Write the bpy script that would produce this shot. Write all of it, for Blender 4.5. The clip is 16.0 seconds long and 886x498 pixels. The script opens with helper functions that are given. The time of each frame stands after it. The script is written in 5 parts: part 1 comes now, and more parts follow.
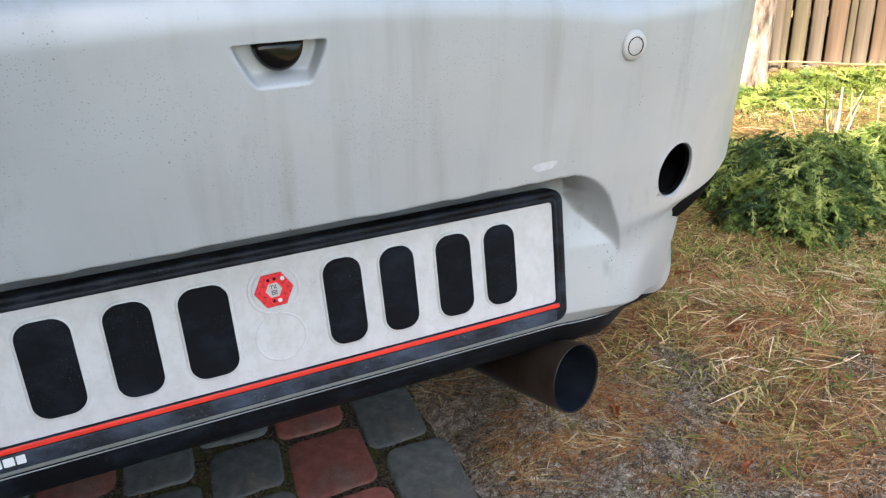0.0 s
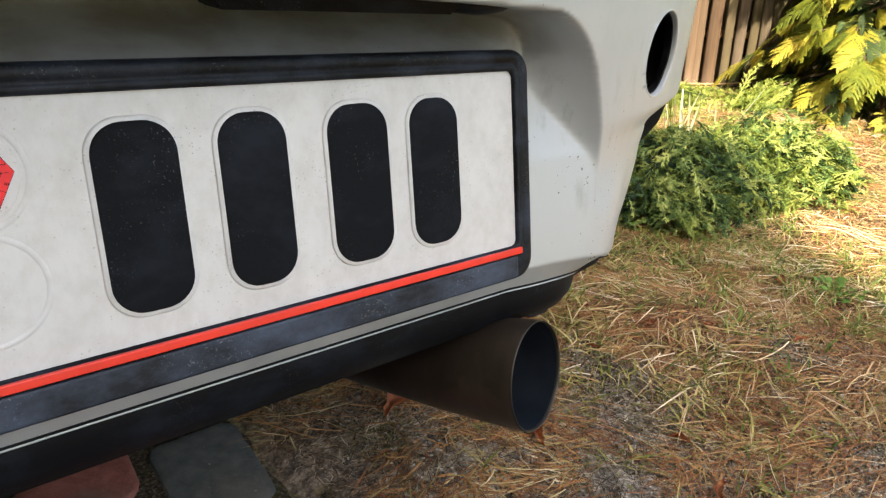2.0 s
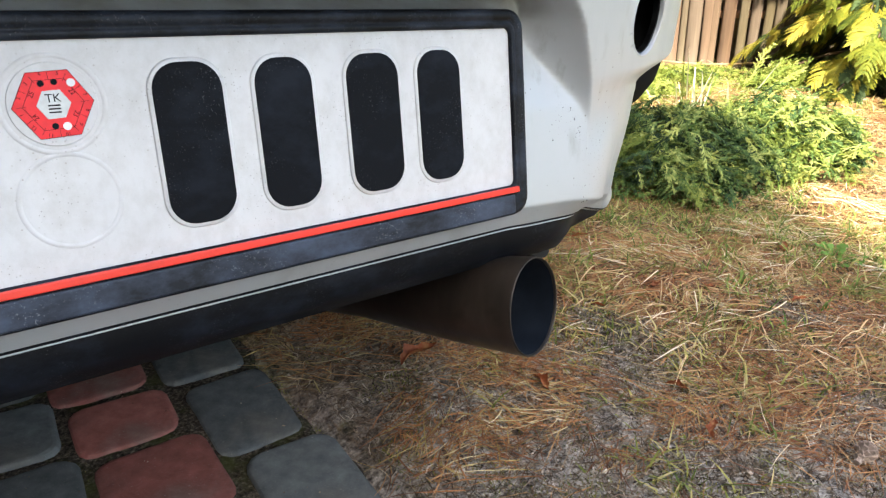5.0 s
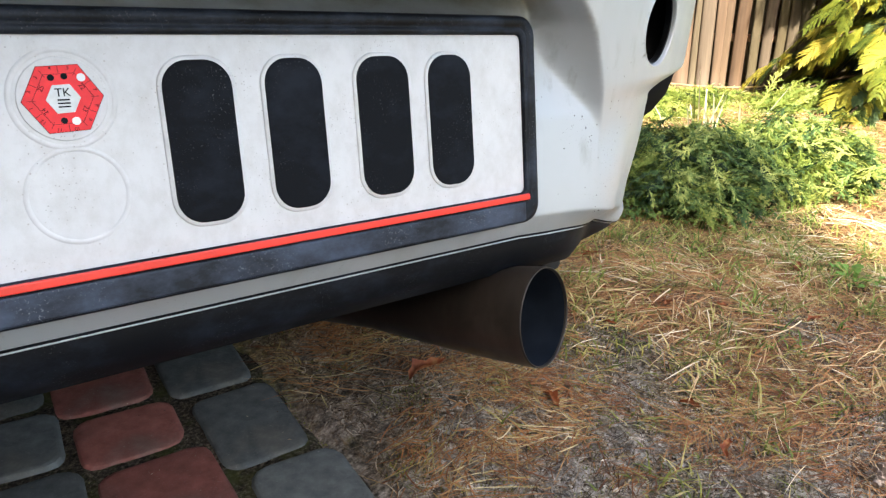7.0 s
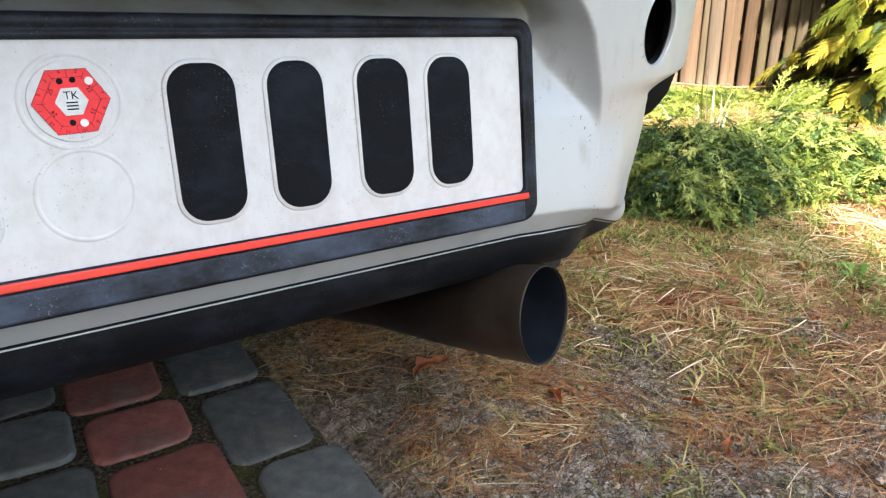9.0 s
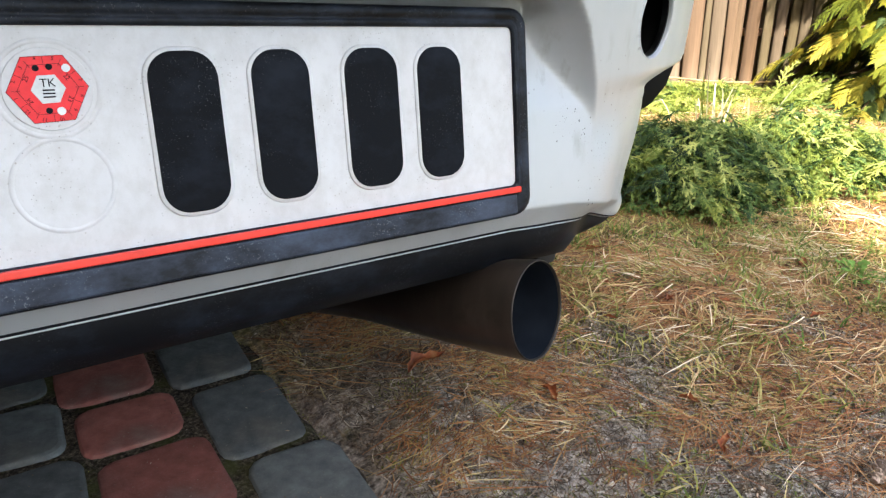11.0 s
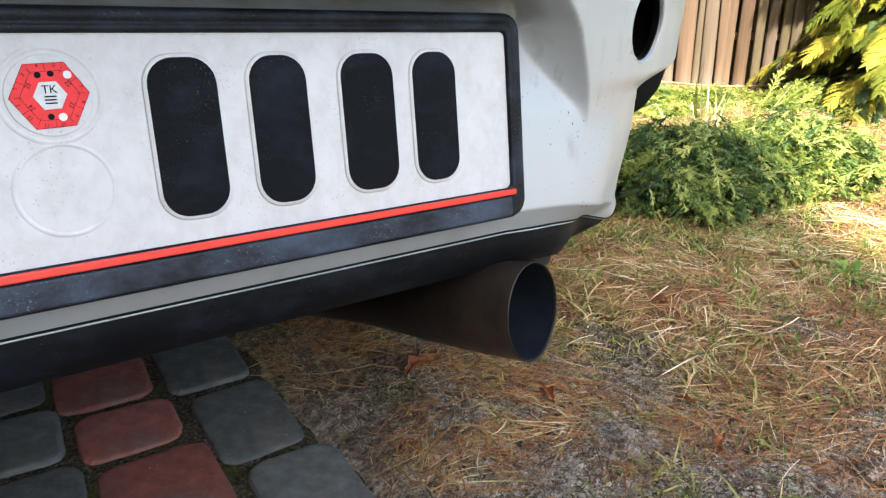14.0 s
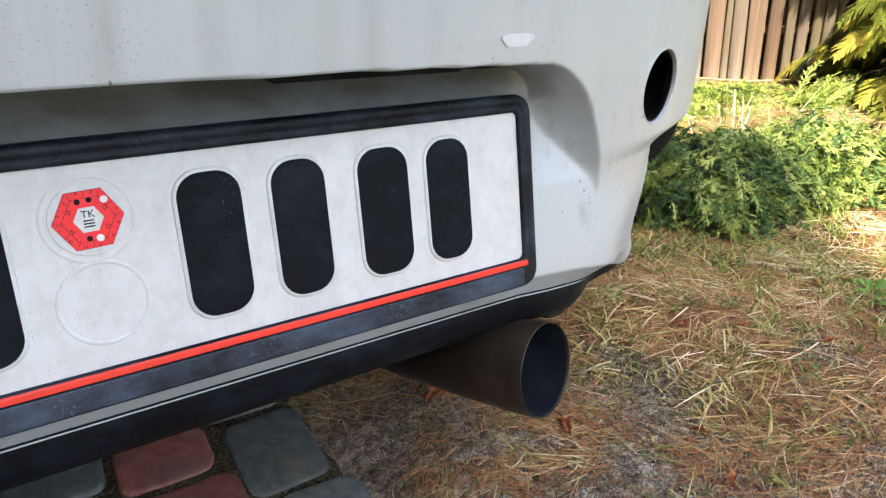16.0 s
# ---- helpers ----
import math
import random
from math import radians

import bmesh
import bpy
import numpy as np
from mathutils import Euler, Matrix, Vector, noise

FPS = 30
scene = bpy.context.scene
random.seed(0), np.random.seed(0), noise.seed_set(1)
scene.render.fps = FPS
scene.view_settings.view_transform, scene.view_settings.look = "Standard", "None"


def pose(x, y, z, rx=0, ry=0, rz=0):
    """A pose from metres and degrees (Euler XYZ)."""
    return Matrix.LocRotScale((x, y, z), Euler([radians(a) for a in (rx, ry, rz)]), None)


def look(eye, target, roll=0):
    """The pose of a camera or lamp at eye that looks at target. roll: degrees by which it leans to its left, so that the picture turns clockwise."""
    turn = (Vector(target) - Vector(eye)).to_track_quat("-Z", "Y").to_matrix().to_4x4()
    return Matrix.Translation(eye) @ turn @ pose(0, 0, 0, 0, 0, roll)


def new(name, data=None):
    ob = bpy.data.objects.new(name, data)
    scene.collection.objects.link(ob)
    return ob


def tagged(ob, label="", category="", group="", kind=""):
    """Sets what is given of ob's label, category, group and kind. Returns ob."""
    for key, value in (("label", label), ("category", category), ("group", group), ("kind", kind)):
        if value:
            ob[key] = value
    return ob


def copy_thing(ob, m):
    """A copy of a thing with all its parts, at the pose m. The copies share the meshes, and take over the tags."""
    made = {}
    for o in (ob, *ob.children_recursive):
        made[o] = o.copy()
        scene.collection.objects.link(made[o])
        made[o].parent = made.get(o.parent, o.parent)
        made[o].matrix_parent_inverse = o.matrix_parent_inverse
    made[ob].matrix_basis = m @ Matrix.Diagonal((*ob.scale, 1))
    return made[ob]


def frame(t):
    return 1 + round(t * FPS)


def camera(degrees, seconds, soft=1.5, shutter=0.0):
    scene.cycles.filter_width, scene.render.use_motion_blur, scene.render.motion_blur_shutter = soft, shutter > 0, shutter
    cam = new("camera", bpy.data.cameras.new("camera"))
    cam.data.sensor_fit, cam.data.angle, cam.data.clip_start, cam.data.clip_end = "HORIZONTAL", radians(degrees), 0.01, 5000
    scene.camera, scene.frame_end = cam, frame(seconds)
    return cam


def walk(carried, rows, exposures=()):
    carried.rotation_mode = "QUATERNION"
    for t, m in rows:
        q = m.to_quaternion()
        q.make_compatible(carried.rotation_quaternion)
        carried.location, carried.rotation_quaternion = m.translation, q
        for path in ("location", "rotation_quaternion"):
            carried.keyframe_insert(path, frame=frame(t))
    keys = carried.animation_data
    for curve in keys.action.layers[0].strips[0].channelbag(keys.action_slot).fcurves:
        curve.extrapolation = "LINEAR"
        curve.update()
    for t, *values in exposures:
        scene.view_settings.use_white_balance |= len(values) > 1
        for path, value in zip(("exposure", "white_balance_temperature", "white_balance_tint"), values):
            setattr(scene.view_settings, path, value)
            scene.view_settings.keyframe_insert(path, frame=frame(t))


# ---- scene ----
import itertools

cam = camera(64.5, 16.0, soft=1.3)
PATH = [
    (0, (0.049, 0.001, 0.665), (0.75, 1.614, -0.287), -2.1),
    (0.2, (0.036, 0.039, 0.648), (0.832, 1.643, -0.243), -1.7),
    (0.4, (0.054, 0.081, 0.617), (0.803, 1.647, -0.376), -1.2),
    (0.5, (0.069, 0.097, 0.606), (0.759, 1.637, -0.467), -1.1),
    (0.7, (0.065, 0.136, 0.571), (0.765, 1.713, -0.441), -0.3),
    (1, (0.064, 0.198, 0.53), (0.909, 1.75, -0.407), 1.2),
    (1.5, (0.085, 0.215, 0.468), (1.146, 1.671, -0.4), 2.4),
    (2, (0.094, 0.219, 0.46), (1.288, 1.603, -0.354), 3.6),
    (2.5, (0.093, 0.198, 0.471), (1.276, 1.559, -0.393), 3.0),
    (3, (0.076, 0.185, 0.46), (1.247, 1.532, -0.443), 3.1),
    (3.5, (0.072, 0.187, 0.451), (1.217, 1.542, -0.473), 2.7),
    (4, (0.065, 0.175, 0.449), (1.216, 1.561, -0.42), 2.6),
    (4.5, (0.062, 0.165, 0.454), (1.207, 1.565, -0.4), 2.6),
    (7, (0.063, 0.164, 0.441), (1.196, 1.614, -0.343), 2.8),
    (7.5, (0.059, 0.159, 0.444), (1.19, 1.611, -0.339), 2.8),
    (8, (0.061, 0.159, 0.442), (1.186, 1.613, -0.344), 2.5),
    (8.5, (0.061, 0.155, 0.441), (1.184, 1.613, -0.342), 2.5),
    (9, (0.063, 0.154, 0.443), (1.174, 1.621, -0.34), 2.4),
    (11.5, (0.073, 0.155, 0.439), (1.175, 1.62, -0.359), 2.8),
    (12, (0.07, 0.154, 0.438), (1.171, 1.634, -0.337), 2.7),
    (12.5, (0.074, 0.156, 0.437), (1.176, 1.635, -0.336), 2.8),
    (13, (0.077, 0.155, 0.435), (1.175, 1.636, -0.341), 2.1),
    (13.5, (0.071, 0.151, 0.44), (1.18, 1.621, -0.339), 2.2),
    (14, (0.069, 0.15, 0.44), (1.185, 1.614, -0.341), 2.3),
    (14.5, (0.074, 0.156, 0.436), (1.19, 1.62, -0.347), 2.3),
    (15, (0.079, 0.156, 0.437), (1.191, 1.628, -0.337), 2.3),
    (15.5, (0.076, 0.157, 0.461), (1.171, 1.639, -0.317), 1.7),
    (16, (0.078, 0.151, 0.503), (1.118, 1.641, -0.331), 1.2),
]
EXPOSURES = [(0.0, 1.82, 6400, 7), (0.6, 1.51, 6750, 7), (1.0, 1.57, 6850, 7), (1.5, 1.67, 7200, 7), (2.2, 1.77, 7150, 7), (2.8, 1.83, 6800, 7), (3.5, 1.93, 6600, 7), (4.5, 2.05, 6550, 7), (12.5, 2.03, 6500, 7), (16.0, 1.99, 6400, 7)]
walk(cam, [(t, look(eye, target, roll)) for t, eye, target, roll in PATH], EXPOSURES)

# ---- world and light ----
SUN_AZ, SUN_EL = 212.0, 46.0          # compass bearing of the sun, y is north
world = bpy.data.worlds.new("sky")
scene.world = world
world.use_nodes = True
wn = world.node_tree
sky = wn.nodes.new("ShaderNodeTexSky")
sky.sky_type = "NISHITA"
sky.sun_disc = False
sky.sun_elevation, sky.sun_rotation = radians(SUN_EL), radians(SUN_AZ)
sky.dust_density = 3.0
wn.links.new(sky.outputs["Color"], wn.nodes["Background"].inputs["Color"])
wn.nodes["Background"].inputs["Strength"].default_value = 0.15
sun_data = bpy.data.lights.new("sun", "SUN")
sun_data.energy, sun_data.angle, sun_data.color = 4.8, radians(1.5), (1.0, 0.93, 0.8)
sun = new("sun", sun_data)
saz, sel = radians(SUN_AZ), radians(SUN_EL)
SUN_WAY = Vector((math.sin(saz) * math.cos(sel), math.cos(saz) * math.cos(sel), math.sin(sel)))
sun.matrix_world = look((6 * SUN_WAY.x, 6 * SUN_WAY.y, 6 * SUN_WAY.z), (0, 0, 0))


# ---- materials ----
class Mat:
    """A node material with a Principled shader and a few short-hands."""

    def __init__(self, name, color=(0.5, 0.5, 0.5), rough=0.6, metal=0.0, coat=0.0, spec=0.5):
        self.m = bpy.data.materials.new(name)
        self.m.use_nodes = True
        self.t = self.m.node_tree
        self.b = self.t.nodes["Principled BSDF"]
        self.set("Base Color", (*color, 1))
        self.set("Roughness", rough)
        self.set("Metallic", metal)
        self.set("Coat Weight", coat)
        self.set("Specular IOR Level", spec)
        self.color = None

    def set(self, key, value):
        self.b.inputs[key].default_value = value
        return self

    def node(self, kind, **values):
        n = self.t.nodes.new(kind)
        for k, v in values.items():
            n.inputs[k].default_value = v
        return n

    def link(self, a, b):
        self.t.links.new(a, b)

    def coords(self, stretch=(1, 1, 1), source="Object"):
        c = self.node("ShaderNodeTexCoord")
        m = self.node("ShaderNodeMapping", Scale=stretch)
        self.link(c.outputs[source], m.inputs["Vector"])
        return m.outputs["Vector"]

    def noise(self, scale, detail=4.0, stretch=(1, 1, 1), rough=0.55):
        n = self.node("ShaderNodeTexNoise", Scale=scale, Detail=detail, Roughness=rough)
        self.link(self.coords(stretch), n.inputs["Vector"])
        return n.outputs["Fac"]

    def voronoi(self, scale, feature="F1", stretch=(1, 1, 1)):
        n = self.node("ShaderNodeTexVoronoi", Scale=scale)
        n.feature = feature
        self.link(self.coords(stretch), n.inputs["Vector"])
        return n.outputs["Distance"]

    def ramp(self, fac, stops):
        r = self.node("ShaderNodeValToRGB")
        e = r.color_ramp.elements
        while len(e) < len(stops):
            e.new(0.5)
        for el, (p, c) in zip(e, stops):
            el.position, el.color = p, (*c, 1) if len(c) == 3 else c
        self.link(fac, r.inputs["Fac"])
        return r.outputs["Color"]

    def band(self, fac, lo, hi, a=0.0, b=1.0):
        r = self.node("ShaderNodeMapRange")
        r.clamp = True
        for k, v in zip(("From Min", "From Max", "To Min", "To Max"), (lo, hi, a, b)):
            r.inputs[k].default_value = v
        self.link(fac, r.inputs["Value"])
        return r.outputs["Result"]

    def times(self, a, b, op="MULTIPLY"):
        n = self.node("ShaderNodeMath")
        n.operation = op
        for k, v in enumerate((a, b)):
            if isinstance(v, (int, float)):
                n.inputs[k].default_value = v
            else:
                self.link(v, n.inputs[k])
        return n.outputs[0]

    def mix(self, fac, a, b, mode="MIX"):
        n = self.node("ShaderNodeMix")
        n.data_type, n.blend_type = "RGBA", mode
        for k, v in ((0, fac), (6, a), (7, b)):
            if isinstance(v, (int, float)):
                n.inputs[k].default_value = v
            elif isinstance(v, tuple):
                n.inputs[k].default_value = (*v, 1)
            else:
                self.link(v, n.inputs[k])
        return n.outputs[2]

    def paint(self, color):
        self.link(color, self.b.inputs["Base Color"])
        self.color = color
        return self

    def rough(self, fac):
        self.link(fac, self.b.inputs["Roughness"])
        return self

    def bump(self, fac, distance=0.001, strength=1.0):
        n = self.node("ShaderNodeBump", Strength=strength, Distance=distance)
        self.link(fac, n.inputs["Height"])
        self.link(n.outputs["Normal"], self.b.inputs["Normal"])
        return self

    def object_random(self):
        return self.node("ShaderNodeObjectInfo").outputs["Random"]

    def island_random(self):
        return self.node("ShaderNodeNewGeometry").outputs["Random Per Island"]


def paint_material():
    m = Mat("silver_paint", rough=0.42, coat=0.25, metal=0.15, spec=0.5)
    m.set("Coat Roughness", 0.2)
    base = m.ramp(m.noise(9, 5), [(0.3, (0.405, 0.438, 0.458)), (0.7, (0.455, 0.488, 0.508))])
    streak = m.times(m.band(m.noise(38, 5, (1, 1, 0.09)), 0.5, 0.72), m.band(m.noise(5, 3), 0.42, 0.62))
    base = m.mix(m.times(streak, 0.42), base, (0.21, 0.2, 0.165))
    film = m.band(m.noise(3.2, 4, (1, 1, 0.7)), 0.42, 0.75, 0.0, 0.24)
    base = m.mix(film, base, (0.29, 0.275, 0.22))
    smear = m.times(m.band(m.noise(60, 6, (1, 1, 0.35)), 0.56, 0.7), m.band(m.noise(7, 3), 0.57, 0.68))
    base = m.mix(m.times(smear, 0.5), base, (0.17, 0.155, 0.12))
    cell = m.voronoi(160)
    specks = m.times(m.band(cell, 0.07, 0.12, 1.0, 0.0), m.band(m.noise(16, 3), 0.52, 0.6))
    base = m.mix(m.times(specks, 0.7), base, (0.1, 0.09, 0.07))
    sep = m.node("ShaderNodeSeparateXYZ")      # beige dirt in the plate recess, with the recess's shade painted into it
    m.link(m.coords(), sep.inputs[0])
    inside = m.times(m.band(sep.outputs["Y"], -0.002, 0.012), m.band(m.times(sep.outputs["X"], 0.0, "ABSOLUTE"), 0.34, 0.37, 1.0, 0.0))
    grime_shade = m.times(m.times(inside, m.band(sep.outputs["Z"], 0.39, 0.42)), m.band(m.noise(30, 7), 0.38, 0.62, 0.35, 0.9))
    base = m.mix(grime_shade, base, (0.215, 0.205, 0.165))
    fine = m.times(m.band(m.voronoi(420), 0.1, 0.2, 1.0, 0.0), m.band(m.noise(11, 5), 0.5, 0.62))
    base = m.mix(m.times(fine, 0.55), base, (0.12, 0.11, 0.085))
    chips = m.times(m.band(m.voronoi(75, "F1", (1, 1, 0.6)), 0.035, 0.06, 1.0, 0.0), m.band(m.noise(8, 3), 0.55, 0.6))
    base = m.mix(m.times(chips, 0.8), base, (0.05, 0.05, 0.06))
    m.paint(base)
    m.rough(m.band(m.noise(22, 4), 0.3, 0.7, 0.34, 0.55))
    return m.bump(m.noise(120, 3), 0.0003, 0.25).m


def plate_material():
    m = Mat("plate_white", rough=0.35, spec=0.5)
    base = m.ramp(m.noise(14, 5), [(0.3, (0.55, 0.56, 0.568)), (0.7, (0.61, 0.62, 0.628))])
    specks = m.times(m.band(m.voronoi(260), 0.07, 0.13, 1.0, 0.0), m.band(m.noise(30, 3), 0.5, 0.58))
    base = m.mix(m.times(specks, 0.55), base, (0.28, 0.25, 0.2))
    flecks = m.times(m.band(m.voronoi(520), 0.1, 0.2, 1.0, 0.0), m.band(m.noise(45, 4), 0.5, 0.6))
    base = m.mix(m.times(flecks, 0.5), base, (0.12, 0.11, 0.1))
    film = m.band(m.noise(60, 9, (1, 1, 0.8), 0.75), 0.42, 0.68, 0, 0.34)
    m.paint(m.mix(film, base, (0.32, 0.31, 0.28)))
    return m.bump(m.noise(300, 2), 0.0002, 0.2).m


def black_plastic(name, level=0.018, rough=0.5, dust=0.35, spec=0.25):
    m = Mat(name, rough=rough, spec=spec)
    d = m.times(m.band(m.noise(16, 8, (1, 1, 1.6), 0.7), 0.5 - 0.14 * dust, 0.68), dust)
    base = m.mix(d, (level, level * 1.15, level * 1.5), (0.08, 0.105, 0.155))
    specks = m.times(m.band(m.noise(1000, 3), 0.63, 0.69), m.band(m.noise(24, 5), 0.48, 0.64))
    m.paint(m.mix(m.times(specks, 0.15 + 0.45 * dust), base, (0.36, 0.37, 0.38)))
    return m.bump(m.noise(260, 3), 0.0002, 0.3).m


def plain(name, color, rough=0.5, metal=0.0, spread=0.12, scale=40, bump=0.0):
    m = Mat(name, rough=rough, metal=metal)
    lo, hi = tuple(c * (1 - spread) for c in color), tuple(min(1, c * (1 + spread)) for c in color)
    m.paint(m.ramp(m.noise(scale, 5), [(0.3, lo), (0.7, hi)]))
    if bump:
        m.bump(m.noise(scale * 3, 4), bump, 0.6)
    return m.m


def pipe_material(name, inner=False):
    m = Mat(name, rough=0.42 if not inner else 0.9, metal=0.75 if not inner else 0.0, spec=0.5 if not inner else 0.1)
    if inner:
        m.paint(m.ramp(m.noise(30, 4), [(0.3, (0.006, 0.009, 0.014)), (0.7, (0.014, 0.019, 0.028))]))
        return m.m
    base = m.ramp(m.noise(10, 5, (1, 1, 3)), [(0.25, (0.06, 0.046, 0.036)), (0.55, (0.11, 0.085, 0.066)), (0.8, (0.165, 0.13, 0.102))])
    base = m.mix(m.band(m.noise(60, 5), 0.55, 0.75, 0, 0.4), base, (0.05, 0.035, 0.025))
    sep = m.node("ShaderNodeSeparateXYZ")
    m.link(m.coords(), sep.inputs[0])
    # darker inward: sooting plus the bumper's shade put into the colour
    soot_shade = m.band(sep.outputs["Z"], 0.03, 0.11, 0.0, 0.8)
    m.paint(m.mix(soot_shade, base, (0.012, 0.01, 0.009)))
    m.rough(m.band(m.noise(35, 5), 0.3, 0.7, 0.3, 0.46))
    return m.m


def soil_material():
    m = Mat("soil", rough=0.95, spec=0.15)
    fine = m.noise(230, 8, rough=0.75)
    crumb = m.noise(75, 8, rough=0.7)
    sand = m.ramp(fine, [(0.34, (0.18, 0.158, 0.132)), (0.48, (0.56, 0.51, 0.45)), (0.64, (0.82, 0.77, 0.7))])
    humus = m.ramp(fine, [(0.34, (0.02, 0.014, 0.009)), (0.5, (0.105, 0.077, 0.055)), (0.66, (0.3, 0.23, 0.17))])
    spots = m.times(m.band(crumb, 0.31, 0.5), m.band(m.noise(9, 6), 0.38, 0.56, 0.55, 1.0))
    patch = m.node("ShaderNodeVectorMath")      # bare sandy patch beside the drive
    patch.operation = "DISTANCE"
    m.link(m.coords(), patch.inputs[0])
    patch.inputs[1].default_value = (0.62, 0.35, 0.0)
    bare = m.band(m.times(patch.outputs["Value"], m.times(m.noise(18, 8, rough=0.7), 0.5), "ADD"), 0.46, 0.64)
    base = m.mix(spots, humus, sand)
    base = m.mix(m.times(bare, 0.8), base, m.mix(m.times(spots, 0.3), humus, sand))
    fibre = m.band(m.noise(130, 7, (1, 0.25, 1)), 0.54, 0.66, 0, 0.6)
    base = m.mix(fibre, base, (0.2, 0.115, 0.05))
    fibre = m.band(m.noise(150, 7, (0.25, 1, 1)), 0.56, 0.66, 0, 0.6)
    base = m.mix(fibre, base, (0.045, 0.03, 0.018))
    base = m.mix(m.band(m.noise(15, 7), 0.56, 0.68, 0, 0.55), base, (0.15, 0.14, 0.045))
    # away from the drive's edge the soil lies under a mat of needles, moss and thin grass
    far = m.node("ShaderNodeVectorMath")
    far.operation = "DISTANCE"
    m.link(m.coords(), far.inputs[0])
    far.inputs[1].default_value = (0.45, 0.35, 0.0)
    carpet = m.ramp(m.noise(110, 9, rough=0.75), [(0.36, (0.03, 0.018, 0.009)), (0.5, (0.165, 0.1, 0.045)), (0.66, (0.56, 0.4, 0.19))])
    carpet = m.mix(m.band(m.noise(8, 7), 0.48, 0.6, 0, 0.6), carpet, (0.19, 0.185, 0.05))
    carpet = m.mix(m.band(m.noise(11, 7), 0.5, 0.62, 0, 0.65), carpet, (0.27, 0.112, 0.044))
    base = m.mix(m.band(m.times(far.outputs["Value"], m.times(m.noise(7, 6), 0.5), "ADD"), 0.55, 0.95), base, carpet)
    # unseen outer ground, given a made-up grass tone to dull its bounced light
    lawn = m.ramp(m.noise(60, 8, rough=0.7), [(0.36, (0.022, 0.03, 0.01)), (0.5, (0.075, 0.09, 0.026)), (0.66, (0.19, 0.19, 0.07))])
    lawn = m.mix(m.band(m.noise(2.5, 6), 0.48, 0.62, 0, 0.7), lawn, (0.14, 0.095, 0.045))
    base = m.mix(m.band(m.times(far.outputs["Value"], m.times(m.noise(3, 5), 1.2), "ADD"), 2.5, 3.2), base, lawn)
    mul = m.node("ShaderNodeVectorMath")        # tone scaled darker and lighter in small random patches
    mul.operation = "SCALE"
    m.link(base, mul.inputs[0])
    m.link(m.band(m.noise(55, 10, rough=0.8), 0.36, 0.64, 0.2, 1.7), mul.inputs["Scale"])
    m.paint(mul.outputs[0])
    h = m.times(m.times(crumb, 1.2), m.times(fine, 0.6), "ADD")
    return m.bump(h, 0.006, 0.9).m


def joint_material():
    m = Mat("joint_earth", rough=0.95, spec=0.15)
    base = m.ramp(m.noise(300, 6, rough=0.7), [(0.38, (0.012, 0.009, 0.006)), (0.52, (0.055, 0.043, 0.03)), (0.66, (0.17, 0.14, 0.1))])
    m.paint(m.mix(m.band(m.noise(22, 6), 0.48, 0.6, 0, 0.75), base, (0.05, 0.055, 0.014)))
    return m.bump(m.noise(200, 6), 0.004, 1.0).m


def strand_material(name, stops, rough=0.7, patchy=0.0):
    """Strands and crumbs: each piece has its own tone; patchy lets it drift with the place."""
    m = Mat(name, rough=rough, spec=0.3)
    fac = m.island_random()
    if patchy:
        drift = m.band(m.noise(10, 5), 0.3, 0.7)
        fac = m.times(m.times(fac, 1 - patchy), m.times(drift, patchy), "ADD")
    m.paint(m.ramp(fac, stops))
    return m.m


def leafy(name, stops, glow=0.35, mottle=0.35):
    """Thin foliage: light also passes through it; each spray has its own tone, mottled along it."""
    m = Mat(name, rough=0.6, spec=0.3)
    fac = m.times(m.island_random(), m.times(m.times(m.noise(85, 3), 0.5, "SUBTRACT"), mottle * 2.5), "ADD")
    col = m.ramp(fac, stops)
    m.paint(col)
    trans = m.node("ShaderNodeBsdfTranslucent")
    m.link(col, trans.inputs["Color"])
    mixer = m.node("ShaderNodeMixShader", Fac=glow)
    m.link(m.b.outputs[0], mixer.inputs[1])
    m.link(trans.outputs[0], mixer.inputs[2])
    m.link(mixer.outputs[0], m.t.nodes["Material Output"].inputs["Surface"])
    return m.m


def paver_material(name, lo, hi):
    m = Mat(name, rough=0.85, spec=0.25)
    base = m.ramp(m.noise(60, 6), [(0.3, lo), (0.7, hi)])
    tint = m.band(m.object_random(), 0, 1, 0.75, 1.2)
    mul = m.node("ShaderNodeVectorMath")
    mul.operation = "SCALE"
    m.link(base, mul.inputs[0])
    m.link(tint, mul.inputs["Scale"])
    base = mul.outputs[0]
    base = m.mix(m.band(m.noise(14, 5), 0.5, 0.72, 0, 0.6), base, (0.03, 0.03, 0.028))
    specks = m.times(m.band(m.voronoi(110), 0.06, 0.12, 1.0, 0.0), m.band(m.noise(20, 3), 0.55, 0.62))
    base = m.mix(m.times(specks, 0.6), base, (0.42, 0.4, 0.37))
    grains = m.band(m.noise(520, 4), 0.6, 0.7, 0, 0.14)
    base = m.mix(grains, base, (0.4, 0.38, 0.35))
    m.paint(m.mix(m.band(m.noise(9, 6), 0.56, 0.7, 0, 0.35), base, (0.3, 0.27, 0.22)))
    return m.bump(m.noise(140, 6), 0.0025, 0.7).m


